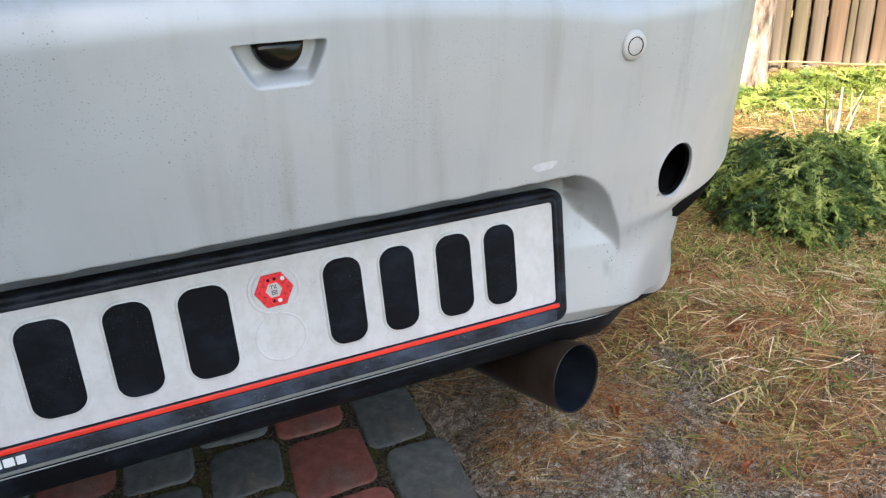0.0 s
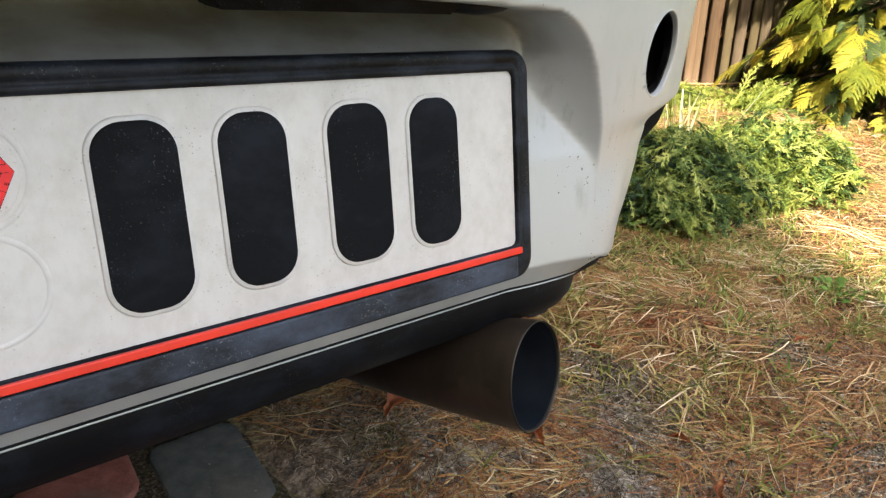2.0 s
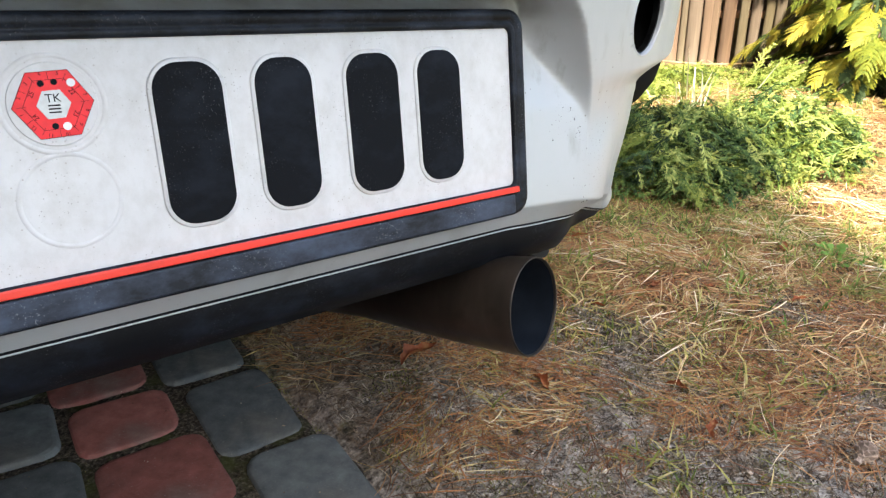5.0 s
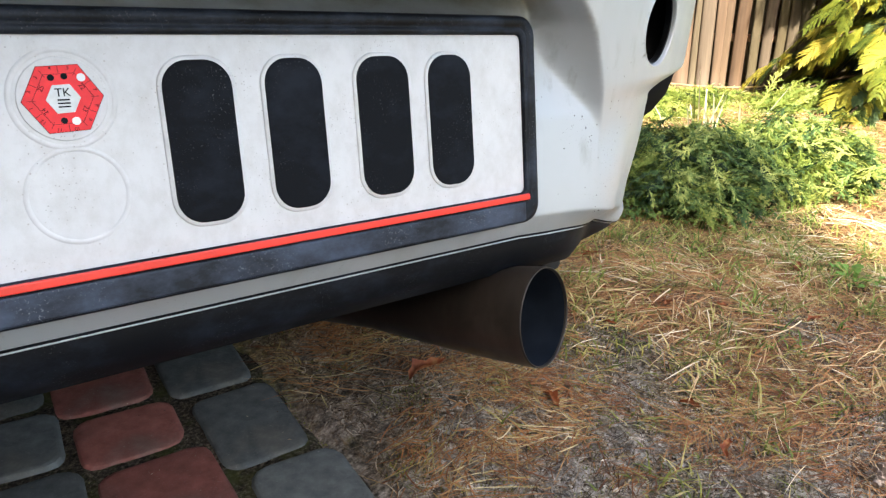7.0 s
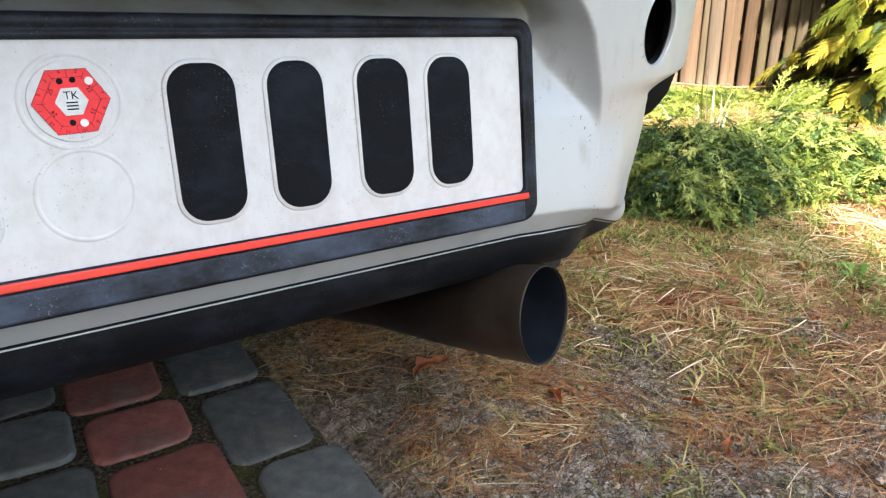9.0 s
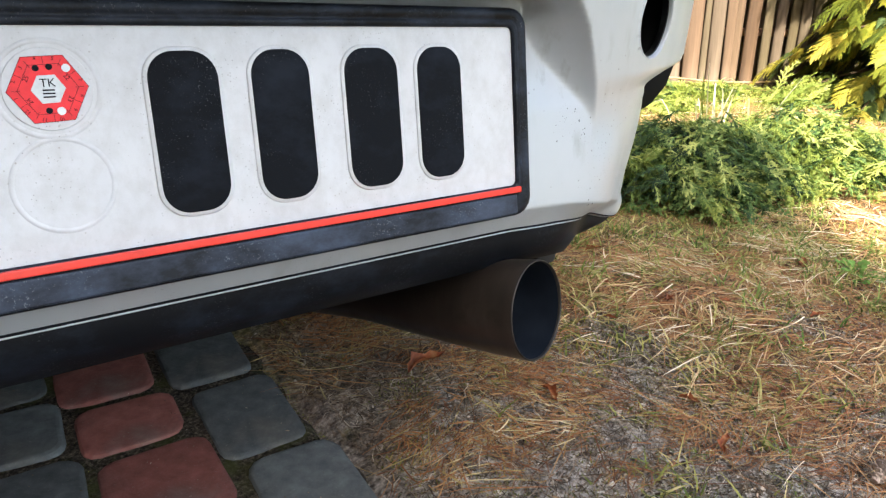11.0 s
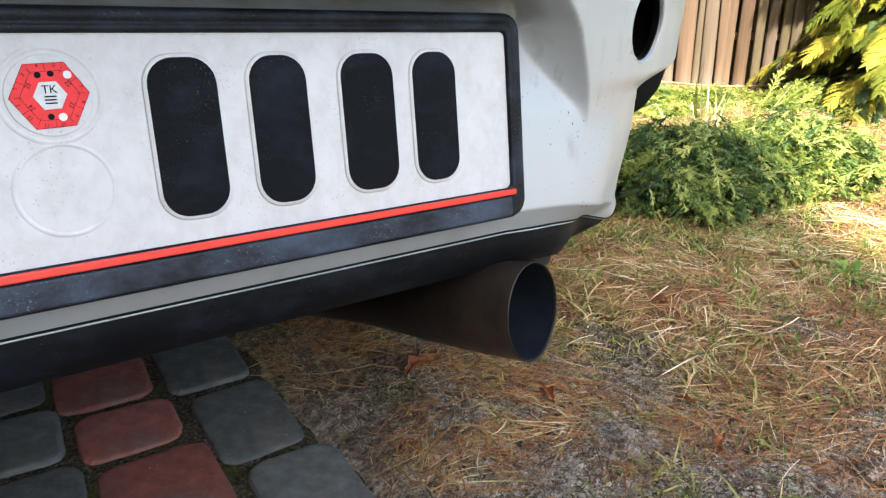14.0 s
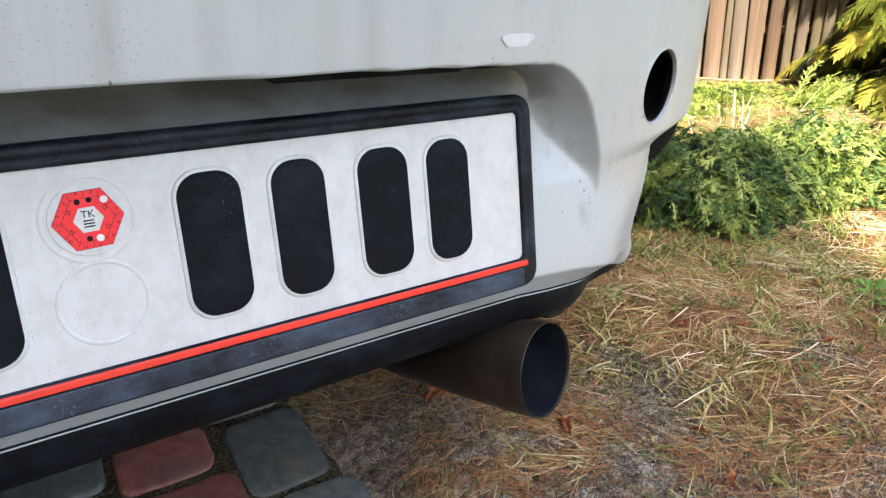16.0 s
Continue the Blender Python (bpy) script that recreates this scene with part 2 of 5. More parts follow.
def wood_material(name, lo, mid, hi):
    m = Mat(name, rough=0.75, spec=0.3)
    grain = m.noise(30, 6, (1, 1, 0.05))
    base = m.ramp(grain, [(0.28, lo), (0.5, mid), (0.75, hi)])
    tint = m.ramp(m.object_random(), [(0.0, (0.7, 0.56, 0.44)), (0.3, (1.08, 0.9, 0.82)), (0.55, (0.86, 0.9, 0.66)), (0.8, (1.0, 1.0, 0.98)), (1.0, (1.22, 1.12, 0.95))])
    base = m.mix(1.0, base, tint, "MULTIPLY")
    m.paint(m.mix(m.band(m.noise(6, 4, (1, 1, 0.3)), 0.55, 0.75, 0, 0.5), base, (0.16, 0.1, 0.07)))
    return m.bump(grain, 0.004, 0.7).m


def bark_material():
    m = Mat("bark", rough=0.9, spec=0.2)
    n = m.noise(30, 8, (1, 1, 0.3), 0.65)
    m.paint(m.ramp(n, [(0.36, (0.07, 0.05, 0.038)), (0.47, (0.24, 0.18, 0.14)), (0.55, (0.3, 0.245, 0.205)), (0.66, (0.46, 0.4, 0.35))]))
    return m.bump(n, 0.02, 1.0).m


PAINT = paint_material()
PLATE = plate_material()
FRAME = black_plastic("plate_frame_black", 0.006, 0.45, 0.35, 0.15)
DUSTY = black_plastic("plate_frame_dusty", 0.012, 0.5, 0.8, 0.2)
SKIRT = black_plastic("skirt_black", 0.005, 0.55, 0.16, 0.12)
INK = black_plastic("plate_ink", 0.006, 0.65, 0.1, 0.08)
RED = plain("red_stripe", (0.75, 0.035, 0.02), 0.35, 0, 0.08, 60)
STICKER = plain("sticker_red", (0.8, 0.022, 0.03), 0.6, 0, 0.1, 200)
STICKER_GREY = plain("sticker_grey", (0.52, 0.54, 0.54), 0.4, 0.2, 0.12, 300)
SCUFF = plain("scuff_pale", (0.55, 0.57, 0.58), 0.6, 0, 0.1, 200)
BLUE = plain("band_blue", (0.02, 0.08, 0.42), 0.4)
WHITE = plain("mark_white", (0.72, 0.74, 0.76), 0.45)
LENS = Mat("dark_lens", (0.004, 0.004, 0.005), 0.1, 0, 0.0, 0.35).m
DARK = Mat("dark_cavity", (0.006, 0.006, 0.006), 0.9, 0, 0, 0.05).m
SLEEVE = plain("sleeve_metal", (0.05, 0.052, 0.056), 0.3, 0.85, 0.6, 90)
SENSOR = plain("sensor_grey", (0.5, 0.51, 0.5), 0.5, 0.1, 0.08)
PIPE, PIPE_IN = pipe_material("burnt_steel"), pipe_material("soot_shade", True)
PIPE_RIM = plain("worn_steel", (0.06, 0.052, 0.045), 0.45, 0.8)
UNDER = plain("underbody", (0.012, 0.012, 0.012), 0.9)
RUBBER = plain("rubber", (0.018, 0.018, 0.018), 0.8)
SOIL = soil_material()
PAVER_GREY = paver_material("paver_grey", (0.06, 0.067, 0.066), (0.125, 0.135, 0.133))
PAVER_RED = paver_material("paver_red", (0.18, 0.06, 0.047), (0.31, 0.113, 0.09))
NEEDLE = strand_material("needles", [(0.0, (0.062, 0.027, 0.015)), (0.3, (0.22, 0.085, 0.034)), (0.52, (0.42, 0.185, 0.068)), (0.7, (0.46, 0.275, 0.115)), (0.8, (0.425, 0.35, 0.125)), (0.9, (0.7, 0.57, 0.33)), (1.0, (0.86, 0.78, 0.62))], 0.7, 0.35)
DEBRIS = strand_material("debris", [(0.0, (0.026, 0.017, 0.01)), (0.5, (0.13, 0.086, 0.049)), (0.85, (0.325, 0.234, 0.156)), (1.0, (0.598, 0.52, 0.416))])
MOSS = leafy("moss", [(0.0, (0.06, 0.07, 0.015)), (0.5, (0.19, 0.19, 0.035)), (1.0, (0.36, 0.33, 0.08))], 0.2)
GRASS = leafy("grass", [(0.0, (0.075, 0.105, 0.018)), (0.4, (0.22, 0.25, 0.05)), (0.7, (0.46, 0.42, 0.12)), (1.0, (0.74, 0.62, 0.3))], 0.3)
DRY_BLADE = leafy("dry_blade", [(0.0, (0.36, 0.36, 0.2)), (0.5, (0.55, 0.54, 0.36)), (1.0, (0.76, 0.74, 0.58))], 0.3)
JOINT = joint_material()
STRAW = strand_material("straw", [(0.0, (0.14, 0.06, 0.025)), (0.3, (0.42, 0.19, 0.07)), (0.55, (0.58, 0.36, 0.16)), (0.78, (0.74, 0.56, 0.31)), (1.0, (0.9, 0.82, 0.65))], 0.7, 0.1)
FRESH = leafy("fresh_grass", [(0.0, (0.084, 0.144, 0.024)), (0.5, (0.192, 0.288, 0.054)), (1.0, (0.408, 0.456, 0.12))], 0.3)
EARTH = strand_material("earth", [(0.0, (0.09, 0.072, 0.056)), (0.5, (0.3, 0.262, 0.215)), (1.0, (0.6, 0.55, 0.48))], 0.95)
JUNIPER_TIP = leafy("juniper_tips", [(0.0, (0.13, 0.18, 0.028)), (0.5, (0.27, 0.325, 0.065)), (1.0, (0.5, 0.52, 0.15))], 0.35, 0.4)
JUNIPER = leafy("juniper", [(0.0, (0.016, 0.036, 0.012)), (0.38, (0.075, 0.138, 0.036)), (0.72, (0.195, 0.275, 0.07)), (1.0, (0.46, 0.5, 0.15))], 0.3, 0.7)
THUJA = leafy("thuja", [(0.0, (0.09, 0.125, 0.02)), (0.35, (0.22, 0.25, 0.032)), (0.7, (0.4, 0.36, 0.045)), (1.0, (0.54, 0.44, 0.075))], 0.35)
# darker copy of the thuja green: the crown's inner shade as colour
THUJA_SHADE = leafy("thuja_shaded", [(0.0, (0.02, 0.04, 0.015)), (1.0, (0.07, 0.11, 0.03))], 0.15)
TWIG = plain("twig", (0.12, 0.075, 0.045), 0.85, 0, 0.3, 60, 0.002)
WEED = leafy("weed", [(0.0, (0.08, 0.17, 0.025)), (0.5, (0.15, 0.28, 0.045)), (1.0, (0.25, 0.4, 0.08))], 0.25)
OAK = leafy("dry_leaf", [(0.0, (0.14, 0.035, 0.014)), (0.5, (0.3, 0.085, 0.028)), (1.0, (0.4, 0.18, 0.07))], 0.25, 0.9)
CONE = plain("cone_brown", (0.4, 0.31, 0.25), 0.85, 0, 0.35, 90, 0.002)
SLAB = wood_material("slab_wood", (0.06, 0.043, 0.031), (0.122, 0.09, 0.066), (0.205, 0.158, 0.12))
RAIL = wood_material("rail_wood", (0.25, 0.15, 0.09), (0.4, 0.27, 0.17), (0.5, 0.37, 0.25))
BARK = bark_material()
PLASTER = plain("plaster", (0.15, 0.125, 0.1), 0.9, 0, 0.06, 3, 0.004)


# ---- mesh helpers ----
def mesh_object(name, bm, material, parent=None, smooth=False):
    me = bpy.data.meshes.new(name)
    bm.to_mesh(me)
    bm.free()
    me.materials.append(material)
    if smooth:
        me.polygons.foreach_set("use_smooth", [True] * len(me.polygons))
    ob = new(name, me)
    ob.parent = parent
    return ob


def part(name, bm, material, parent, label="", smooth=False):
    ob = mesh_object(name, bm, material, parent, smooth)
    return tagged(ob, label)


def data_object(name, verts, faces, material, parent=None, smooth=False):
    me = bpy.data.meshes.new(name)
    me.from_pydata(verts, [], faces)
    me.materials.append(material)
    if smooth:
        me.polygons.foreach_set("use_smooth", [True] * len(me.polygons))
    ob = new(name, me)
    ob.parent = parent
    return ob


def holder(name, m, label, category, group=""):
    ob = new(name)
    ob.empty_display_size = 0.05
    ob.matrix_world = m
    return tagged(ob, label, category, group)


def lerp(a, b, t):
    return a + (b - a) * t


def smooth01(t):
    t = min(1.0, max(0.0, t))
    return t * t * (3 - 2 * t)


def box(bm, lo, hi, bevel=0.0, m=None):
    made = bmesh.ops.create_cube(bm, size=1.0)["verts"]
    for v in made:
        v.co = Vector([lerp(a, b, c + 0.5) for a, b, c in zip(lo, hi, v.co)])
    if bevel:
        edges = list({e for v in made for e in v.link_edges})
        made = bmesh.ops.bevel(bm, geom=edges, offset=bevel, segments=2, affect="EDGES", profile=0.5)["verts"]
    if m:
        for v in {v for v in made}:
            v.co = m @ v.co
    return bm


def outline_round(x0, x1, z0, z1, r, n=6):
    """Corners of a rounded rectangle, as (x, z), anticlockwise."""
    pts = []
    for cx, cz, a0 in ((x1 - r, z1 - r, 0), (x0 + r, z1 - r, 90), (x0 + r, z0 + r, 180), (x1 - r, z0 + r, 270)):
        for k in range(n + 1):
            a = radians(a0 + 90 * k / n)
            pts.append((cx + r * math.cos(a), cz + r * math.sin(a)))
    return pts


def raised(bm, pts, y_back, y_front, soft=0.0008):
    """A slab with the outline pts (x, z), from y_back to y_front (towards -y), its front edge softened."""
    cx, cz = sum(p[0] for p in pts) / len(pts), sum(p[1] for p in pts) / len(pts)

    def ring(y, shrink):
        out = []
        for x, z in pts:
            d = math.hypot(x - cx, z - cz) or 1
            k = 1 - shrink / d
            out.append(bm.verts.new((cx + (x - cx) * k, y, cz + (z - cz) * k)))
        return out

    rings = [ring(y_back, 0), ring(y_front + soft, 0), ring(y_front + soft * 0.3, soft * 0.3), ring(y_front, soft)]
    n = len(pts)
    for a, b in zip(rings, rings[1:]):
        for k in range(n):
            bm.faces.new((a[k], a[(k + 1) % n], b[(k + 1) % n], b[k]))
    bm.faces.new(rings[-1])
    bm.faces.new(list(reversed(rings[0])))
    return bm


def frame_band(bm, outer, inner, profile):
    """A closed frame between two outlines of as many points; profile: rows of (0 outer .. 1 inner, y)."""
    n = len(outer)
    rings = []
    for f, y in profile:
        rings.append([bm.verts.new((lerp(o[0], i[0], f), y, lerp(o[1], i[1], f))) for o, i in zip(outer, inner)])
    for a, b in zip(rings, rings[1:]):
        for k in range(n):
            bm.faces.new((a[k], a[(k + 1) % n], b[(k + 1) % n], b[k]))
    return bm


def disc_points(cx, cz, r, n=32, turn=0.0):
    return [(cx + r * math.cos(turn + 2 * math.pi * k / n), cz + r * math.sin(turn + 2 * math.pi * k / n)) for k in range(n)]


def tube(bm, points, radii, sides=10, cap=True):
    rings = []
    up = Vector((0.13, 0.31, 0.94))
    for k, p in enumerate(points):
        a, b = points[max(0, k - 1)], points[min(len(points) - 1, k + 1)]
        w = (Vector(b) - Vector(a)).normalized()
        u = w.cross(up).normalized()
        v = w.cross(u)
        rings.append([bm.verts.new(Vector(p) + radii[k] * (math.cos(t) * u + math.sin(t) * v)) for t in (2 * math.pi * j / sides for j in range(sides))])
    for a, b in zip(rings, rings[1:]):
        for j in range(sides):
            bm.faces.new((a[j], a[(j + 1) % sides], b[(j + 1) % sides], b[j]))
    if cap:
        bm.faces.new(list(reversed(rings[0])))
        bm.faces.new(rings[-1])
    return bm


# ---- ground ----
def ground_height(x, y):
    h = 0.012 * noise.noise((x * 2.2, y * 2.2, 0.3)) + 0.006 * noise.noise((x * 9, y * 9, 4.1))
    lawn = smooth01((x - 1.0) / 0.8)
    paved = smooth01((0.352 + 0.025 * noise.noise((x * 14, y * 14, 6.5)) - x) / 0.03)
    return lerp(h + 0.002, -0.0075 + 0.12 * h, paved) + 0.03 * lawn * smooth01((y - 0.6) / 0.6)


def make_ground():
    verts, faces = [], []
    xs = [-40, -12, -4, -1.6] + [-0.8 + 0.02 * k for k in range(176)] + [3.2, 5, 12, 40]
    ys = [-40, -12, -4, -1.4] + [-0.5 + 0.02 * k for k in range(150)] + [3.2, 5, 12, 40]
    for y in ys:
        for x in xs:
            far = max(abs(x), abs(y)) > 3.1
            verts.append((x, y, 0.0 if far else ground_height(x, y)))
    w = len(xs)
    for j in range(len(ys) - 1):
        for i in range(w - 1):
            faces.append((j * w + i, j * w + i + 1, (j + 1) * w + i + 1, (j + 1) * w + i))
    ob = data_object("ground", verts, faces, SOIL, smooth=True)
    return tagged(ob, "sandy garden soil strewn with pine needles and moss", "ground", kind="structure")


make_ground()

# ---- unseen walls added behind the camera and beside the car, to shade it ----
bm = bmesh.new()
box(bm, (-6.0, -2.9, -0.02), (-0.89, -2.6, 4.75))
tagged(mesh_object("shade_wall_south", bm, PLASTER), "plain dark brown plastered wall, added unseen to shade the drive", "wall", kind="structure")
# added only to dim the skylight from the left
bm = bmesh.new()
box(bm, (-1.45, -2.595, -0.02), (-1.15, 5.0, 4.4))
tagged(mesh_object("shade_wall_west", bm, PLASTER), "plain dark brown plastered wall, added unseen to dim light from the left", "wall", kind="structure")

# ---- the car ----
LEAN, ROLL = radians(12.0), radians(1.7)
TAN = math.tan(LEAN)
CAR = Matrix.Translation((0.12, 0.49, 0.37)) @ Matrix.Rotation(ROLL, 4, "Y") @ Matrix.Translation((0, 0, -0.37))
car = holder("car", CAR, "silver car with a dusty rear bumper parked on the drive", "car")
PLATE_AT = Matrix.Translation((0, 0, 0.37)) @ Matrix.Rotation(-LEAN, 4, "X")   # in the car: x right, z up the slope


def bulge(z):
    """How fast the bumper's corner turns away at a height: full above the overhang, tucked in below it, flaring at the foot."""
    steps = ((0.20, 13.4), (0.235, 14.0), (0.252, 18.4), (0.28, 20.0), (0.335, 19.5), (0.354, 17.0), (0.372, 6.0))
    for (a, p), (b, q) in zip(steps, steps[1:]):
        if z <= b:
            return lerp(p, q, smooth01((z - a) / (b - a)))
    return steps[-1][1]


def plan(s, z=0.5):
    """How far the bumper's skin stands back, across the car; it tucks in below the round hole."""
    a, c = abs(s), bulge(z)
    if a <= 0.5:
        return -0.040 + 0.28 * a * a + c * a ** 8
    t = (a - 0.5) / 0.3
    return lerp(0.03 + 0.0039 * c + (0.28 + 0.0625 * c) * (a - 0.5), 0.75, t ** 3)


def bottom(s):
    return 0.2690 - 0.040 * smooth01((abs(s) - 0.30) / 0.18)


RIM_R, PLATE_END = 0.030, 0.264


def rim_side(z):
    """Where the recess ends towards the car's side."""
    return 0.328 - 1.53 * max(0.0, z - 0.34) ** 1.5


def skin(s, z):
    """The bumper's depth at a place: the upright outer skin, the leaning panel that carries the plate, and the recess between them."""
    a = abs(s)
    out, edge = plan(s, z) + 0.012 * smooth01((0.33 - z) / 0.12) * smooth01(a / 0.5), rim_side(z)
    panel = 0.007 + (z - 0.37) * TAN - 0.12 * max(0.0, a - PLATE_END) + 0.2 * max(0.0, z - 0.35) * smooth01((a - 0.258) / 0.03)
    pocket = 0.046 * smooth01((z - 0.405) / 0.024) * smooth01((0.275 - a) / 0.06)
    px, pz = edge - a, 0.4435 - 0.11 * s * s - z
    if px < RIM_R and pz < RIM_R:            # rounded upper corner
        gap = RIM_R - math.hypot(RIM_R - px, RIM_R - pz)
        side = math.atan2(RIM_R - px, RIM_R - pz) / (math.pi / 2)
    else:
        gap, side = (px, 1.0) if px < pz else (pz, 0.0)
    wedge = out
    if gap > 0:
        deep = max(0.0, panel + pocket - out)
        t = min(1.0, gap / lerp(0.008, 0.002 + 0.9 * deep, smooth01(side)))
        wedge = lerp(out, panel + pocket, 1 - (1 - t) ** 1.25)
    low = lerp(panel, out, smooth01((a - 0.30) / 0.10))
    y = lerp(low, wedge, smooth01((z - 0.308) / 0.045))
    y += lerp(0.75, 1.3, smooth01((a - 0.28) / 0.1)) * (1 - 0.8 * smooth01((a - 0.35) / 0.12)) * max(0.0, bottom(s) + 0.017 - z)      # chamfer along the lower edge
    # scoop of the small lamp
    dx, dz = (s - SCOOP[0]) / SCOOP[2], (SCOOP[1] - z) / SCOOP[3]
    if 0 < dz < 1:
        reach = lerp(1.0, 0.58, dz ** 1.4) - abs(dx)
        y += 0.012 * smooth01(reach / 0.13) * smooth01((1.0 - dz) / 0.34) * smooth01(dz / 0.04)
    return y


SCOOP = (0.0125, 0.5735, 0.0305, 0.0285)
HOLE = (0.398, 0.4075, 0.0278)


def sag(s):
    """The bumper's top line falls away towards the sides."""
    return 0.3 * min(abs(s), 0.3) ** 2


def make_bumper():
    half = [0.005 * k for k in range(101)] + [0.52, 0.545, 0.57, 0.6, 0.64, 0.68, 0.72, 0.76, 0.8]
    ss = sorted({round(-v, 5) for v in half} | {round(v, 5) for v in half} | {round(-0.026 + 0.001 * k, 5) for k in range(81)} | {round(0.255 + 0.00125 * k, 5) for k in range(65)})
    zs = [0.276 + 0.0045 * k for k in range(32)] + [0.4205 + 0.0015 * k for k in range(18)] + [0.4485 + 0.003 * k for k in range(46)]
    zs = sorted(set(round(z, 5) for z in zs) | {round(0.34 + 0.0022 * k, 5) for k in range(37)} | {round(0.276 + 0.0012 * k, 5) for k in range(26)} | {round(0.540 + 0.001 * k, 5) for k in range(41)})
    rows = []
    for z in zs:
        rows.append([(s, skin(s, lz), lz - sag(s) * smooth01((z - 0.545) / 0.04)) for s in ss for lz in [z + (bottom(s) - 0.276) * smooth01((0.36 - z) / 0.084)]])
    zt, r = zs[-1], 0.03
    for k in range(1, 9):
        a = radians(10 * k)
        rows.append([(s * (1 - 0.02 * k / 8), plan(s) + r * (1 - math.cos(a)), zt - sag(s) + r * math.sin(a)) for s in ss])
    rows.append([(s * 0.97, plan(s) + 0.12, zt - sag(s) + 0.042) for s in ss])
    # lower edge, turned in
    low = rows[0]
    rows.insert(0, [(s, y + 0.004, z - 0.003) for s, y, z in low])
    rows.insert(0, [(s, y + 0.03, z - 0.003) for s, y, z in low])
    verts = [list(p) for row in rows for p in row]
    w = len(ss)
    gone = set()
    hx, hz, hr = HOLE
    for k, v in enumerate(verts):
        d = math.hypot(v[0] - hx, v[2] - hz)
        if abs(d - hr) < 0.0031:
            v[0], v[2] = hx + (v[0] - hx) * hr / d, hz + (v[2] - hz) * hr / d
            v[1] = skin(v[0], v[2])
        elif d < hr:
            gone.add(k)
    faces = []
    for j in range(len(rows) - 1):
        for i in range(w - 1):
            f = (j * w + i, j * w + i + 1, (j + 1) * w + i + 1, (j + 1) * w + i)
            if not any(k in gone for k in f):
                faces.append(f)
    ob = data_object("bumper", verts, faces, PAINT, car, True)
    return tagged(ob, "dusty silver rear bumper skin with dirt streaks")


bumper = make_bumper()

# open round hole: bezel and dark tube
bm = bmesh.new()
rings = []
for dr, dy in ((0.0016, 0.0002), (0.0009, -0.0005), (0.0002, -0.0003), (-0.0004, 0.0012), (-0.0009, 0.0032)):
    ring = []
    for k in range(48):
        a = 2 * math.pi * k / 48
        x, z = HOLE[0] + (HOLE[2] + dr) * math.cos(a), HOLE[1] + (HOLE[2] + dr) * math.sin(a)
        ring.append(bm.verts.new((x, skin(x, z) + dy, z)))
    rings.append(ring)
for a, b in zip(rings, rings[1:]):
    for k in range(48):
        bm.faces.new((a[k], a[(k + 1) % 48], b[(k + 1) % 48], b[k]))
part("hole_bezel", bm, PAINT, bumper, "thin painted lip round an open hole", True)
bm = bmesh.new()
rings = []
for r, dy in ((HOLE[2] - 0.0009, 0.0031), (HOLE[2] - 0.0012, 0.0034), (HOLE[2] - 0.0014, 0.0045), (HOLE[2] - 0.0014, 0.009)):
    rings.append([bm.verts.new((x, skin(x, z) + dy, z)) for x, z in disc_points(HOLE[0], HOLE[1], r, 40)])
for a, b in zip(rings, rings[1:]):
    for k in range(40):
        bm.faces.new((a[k], a[(k + 1) % 40], b[(k + 1) % 40], b[k]))
part("hole_sleeve", bm, SLEEVE, bumper, "dark metal sleeve with a bright worn edge", True)
bm = bmesh.new()
rings = []
for r, dy in ((HOLE[2] - 0.0014, 0.009), (HOLE[2] + 0.0005, 0.0105), (HOLE[2] + 0.001, 0.02), (0.03, 0.07), (0.001, 0.071)):
    rings.append([bm.verts.new((x, skin(x, z) + dy, z)) for x, z in disc_points(HOLE[0], HOLE[1], r, 40)])
for a, b in zip(rings, rings[1:]):
    for k in range(40):
        bm.faces.new((a[k], a[(k + 1) % 40], b[(k + 1) % 40], b[k]))
part("hole_tube", bm, DARK, bumper, "black hollow behind the hole", True)

# small lamp in its scoop
bm = bmesh.new()
n = 20
pts = [(SCOOP[0] + 0.0165 * math.cos(a), SCOOP[1] - 0.0005 + 0.0185 * math.sin(a)) for a in (math.pi + math.pi * k / n for k in range(n + 1))]
ly = plan(SCOOP[0])
raised(bm, pts, ly + 0.02, ly + 0.003, 0.004)
part("lamp_lens", bm, LENS, bumper, "glossy dark half-round lens in a scoop", True)

# parking sensor
bm = bmesh.new()
sx, sz = 0.309, 0.5405
sy = plan(sx)
raised(bm, disc_points(sx, sz, 0.0125, 36), sy + 0.006, sy - 0.0045, 0.003)
part("parking_sensor", bm, SENSOR, bumper, "round grey parking sensor", True)
bm = bmesh.new()
frame_band(bm, disc_points(sx, sz, 0.0078, 36), disc_points(sx, sz, 0.007, 36), [(0, sy - 0.0044), (0.2, sy - 0.005), (0.8, sy - 0.005), (1, sy - 0.0044)])
part("sensor_ring", bm, FRAME, bumper, "dark ring line")

# scuff of bare white on the skin
bm = bmesh.new()
wob = [(0.2225 + 0.0125 * math.cos(a) * (1 + 0.15 * math.sin(3 * a)), 0.4525 + 0.0045 * math.sin(a) * (1 + 0.2 * math.cos(2 * a))) for a in (2 * math.pi * k / 20 for k in range(20))]
bm.faces.new([bm.verts.new((x, skin(x, z) - 0.0006, z)) for x, z in wob])
part("scuff_mark", bm, SCUFF, bumper, "pale scuff mark")

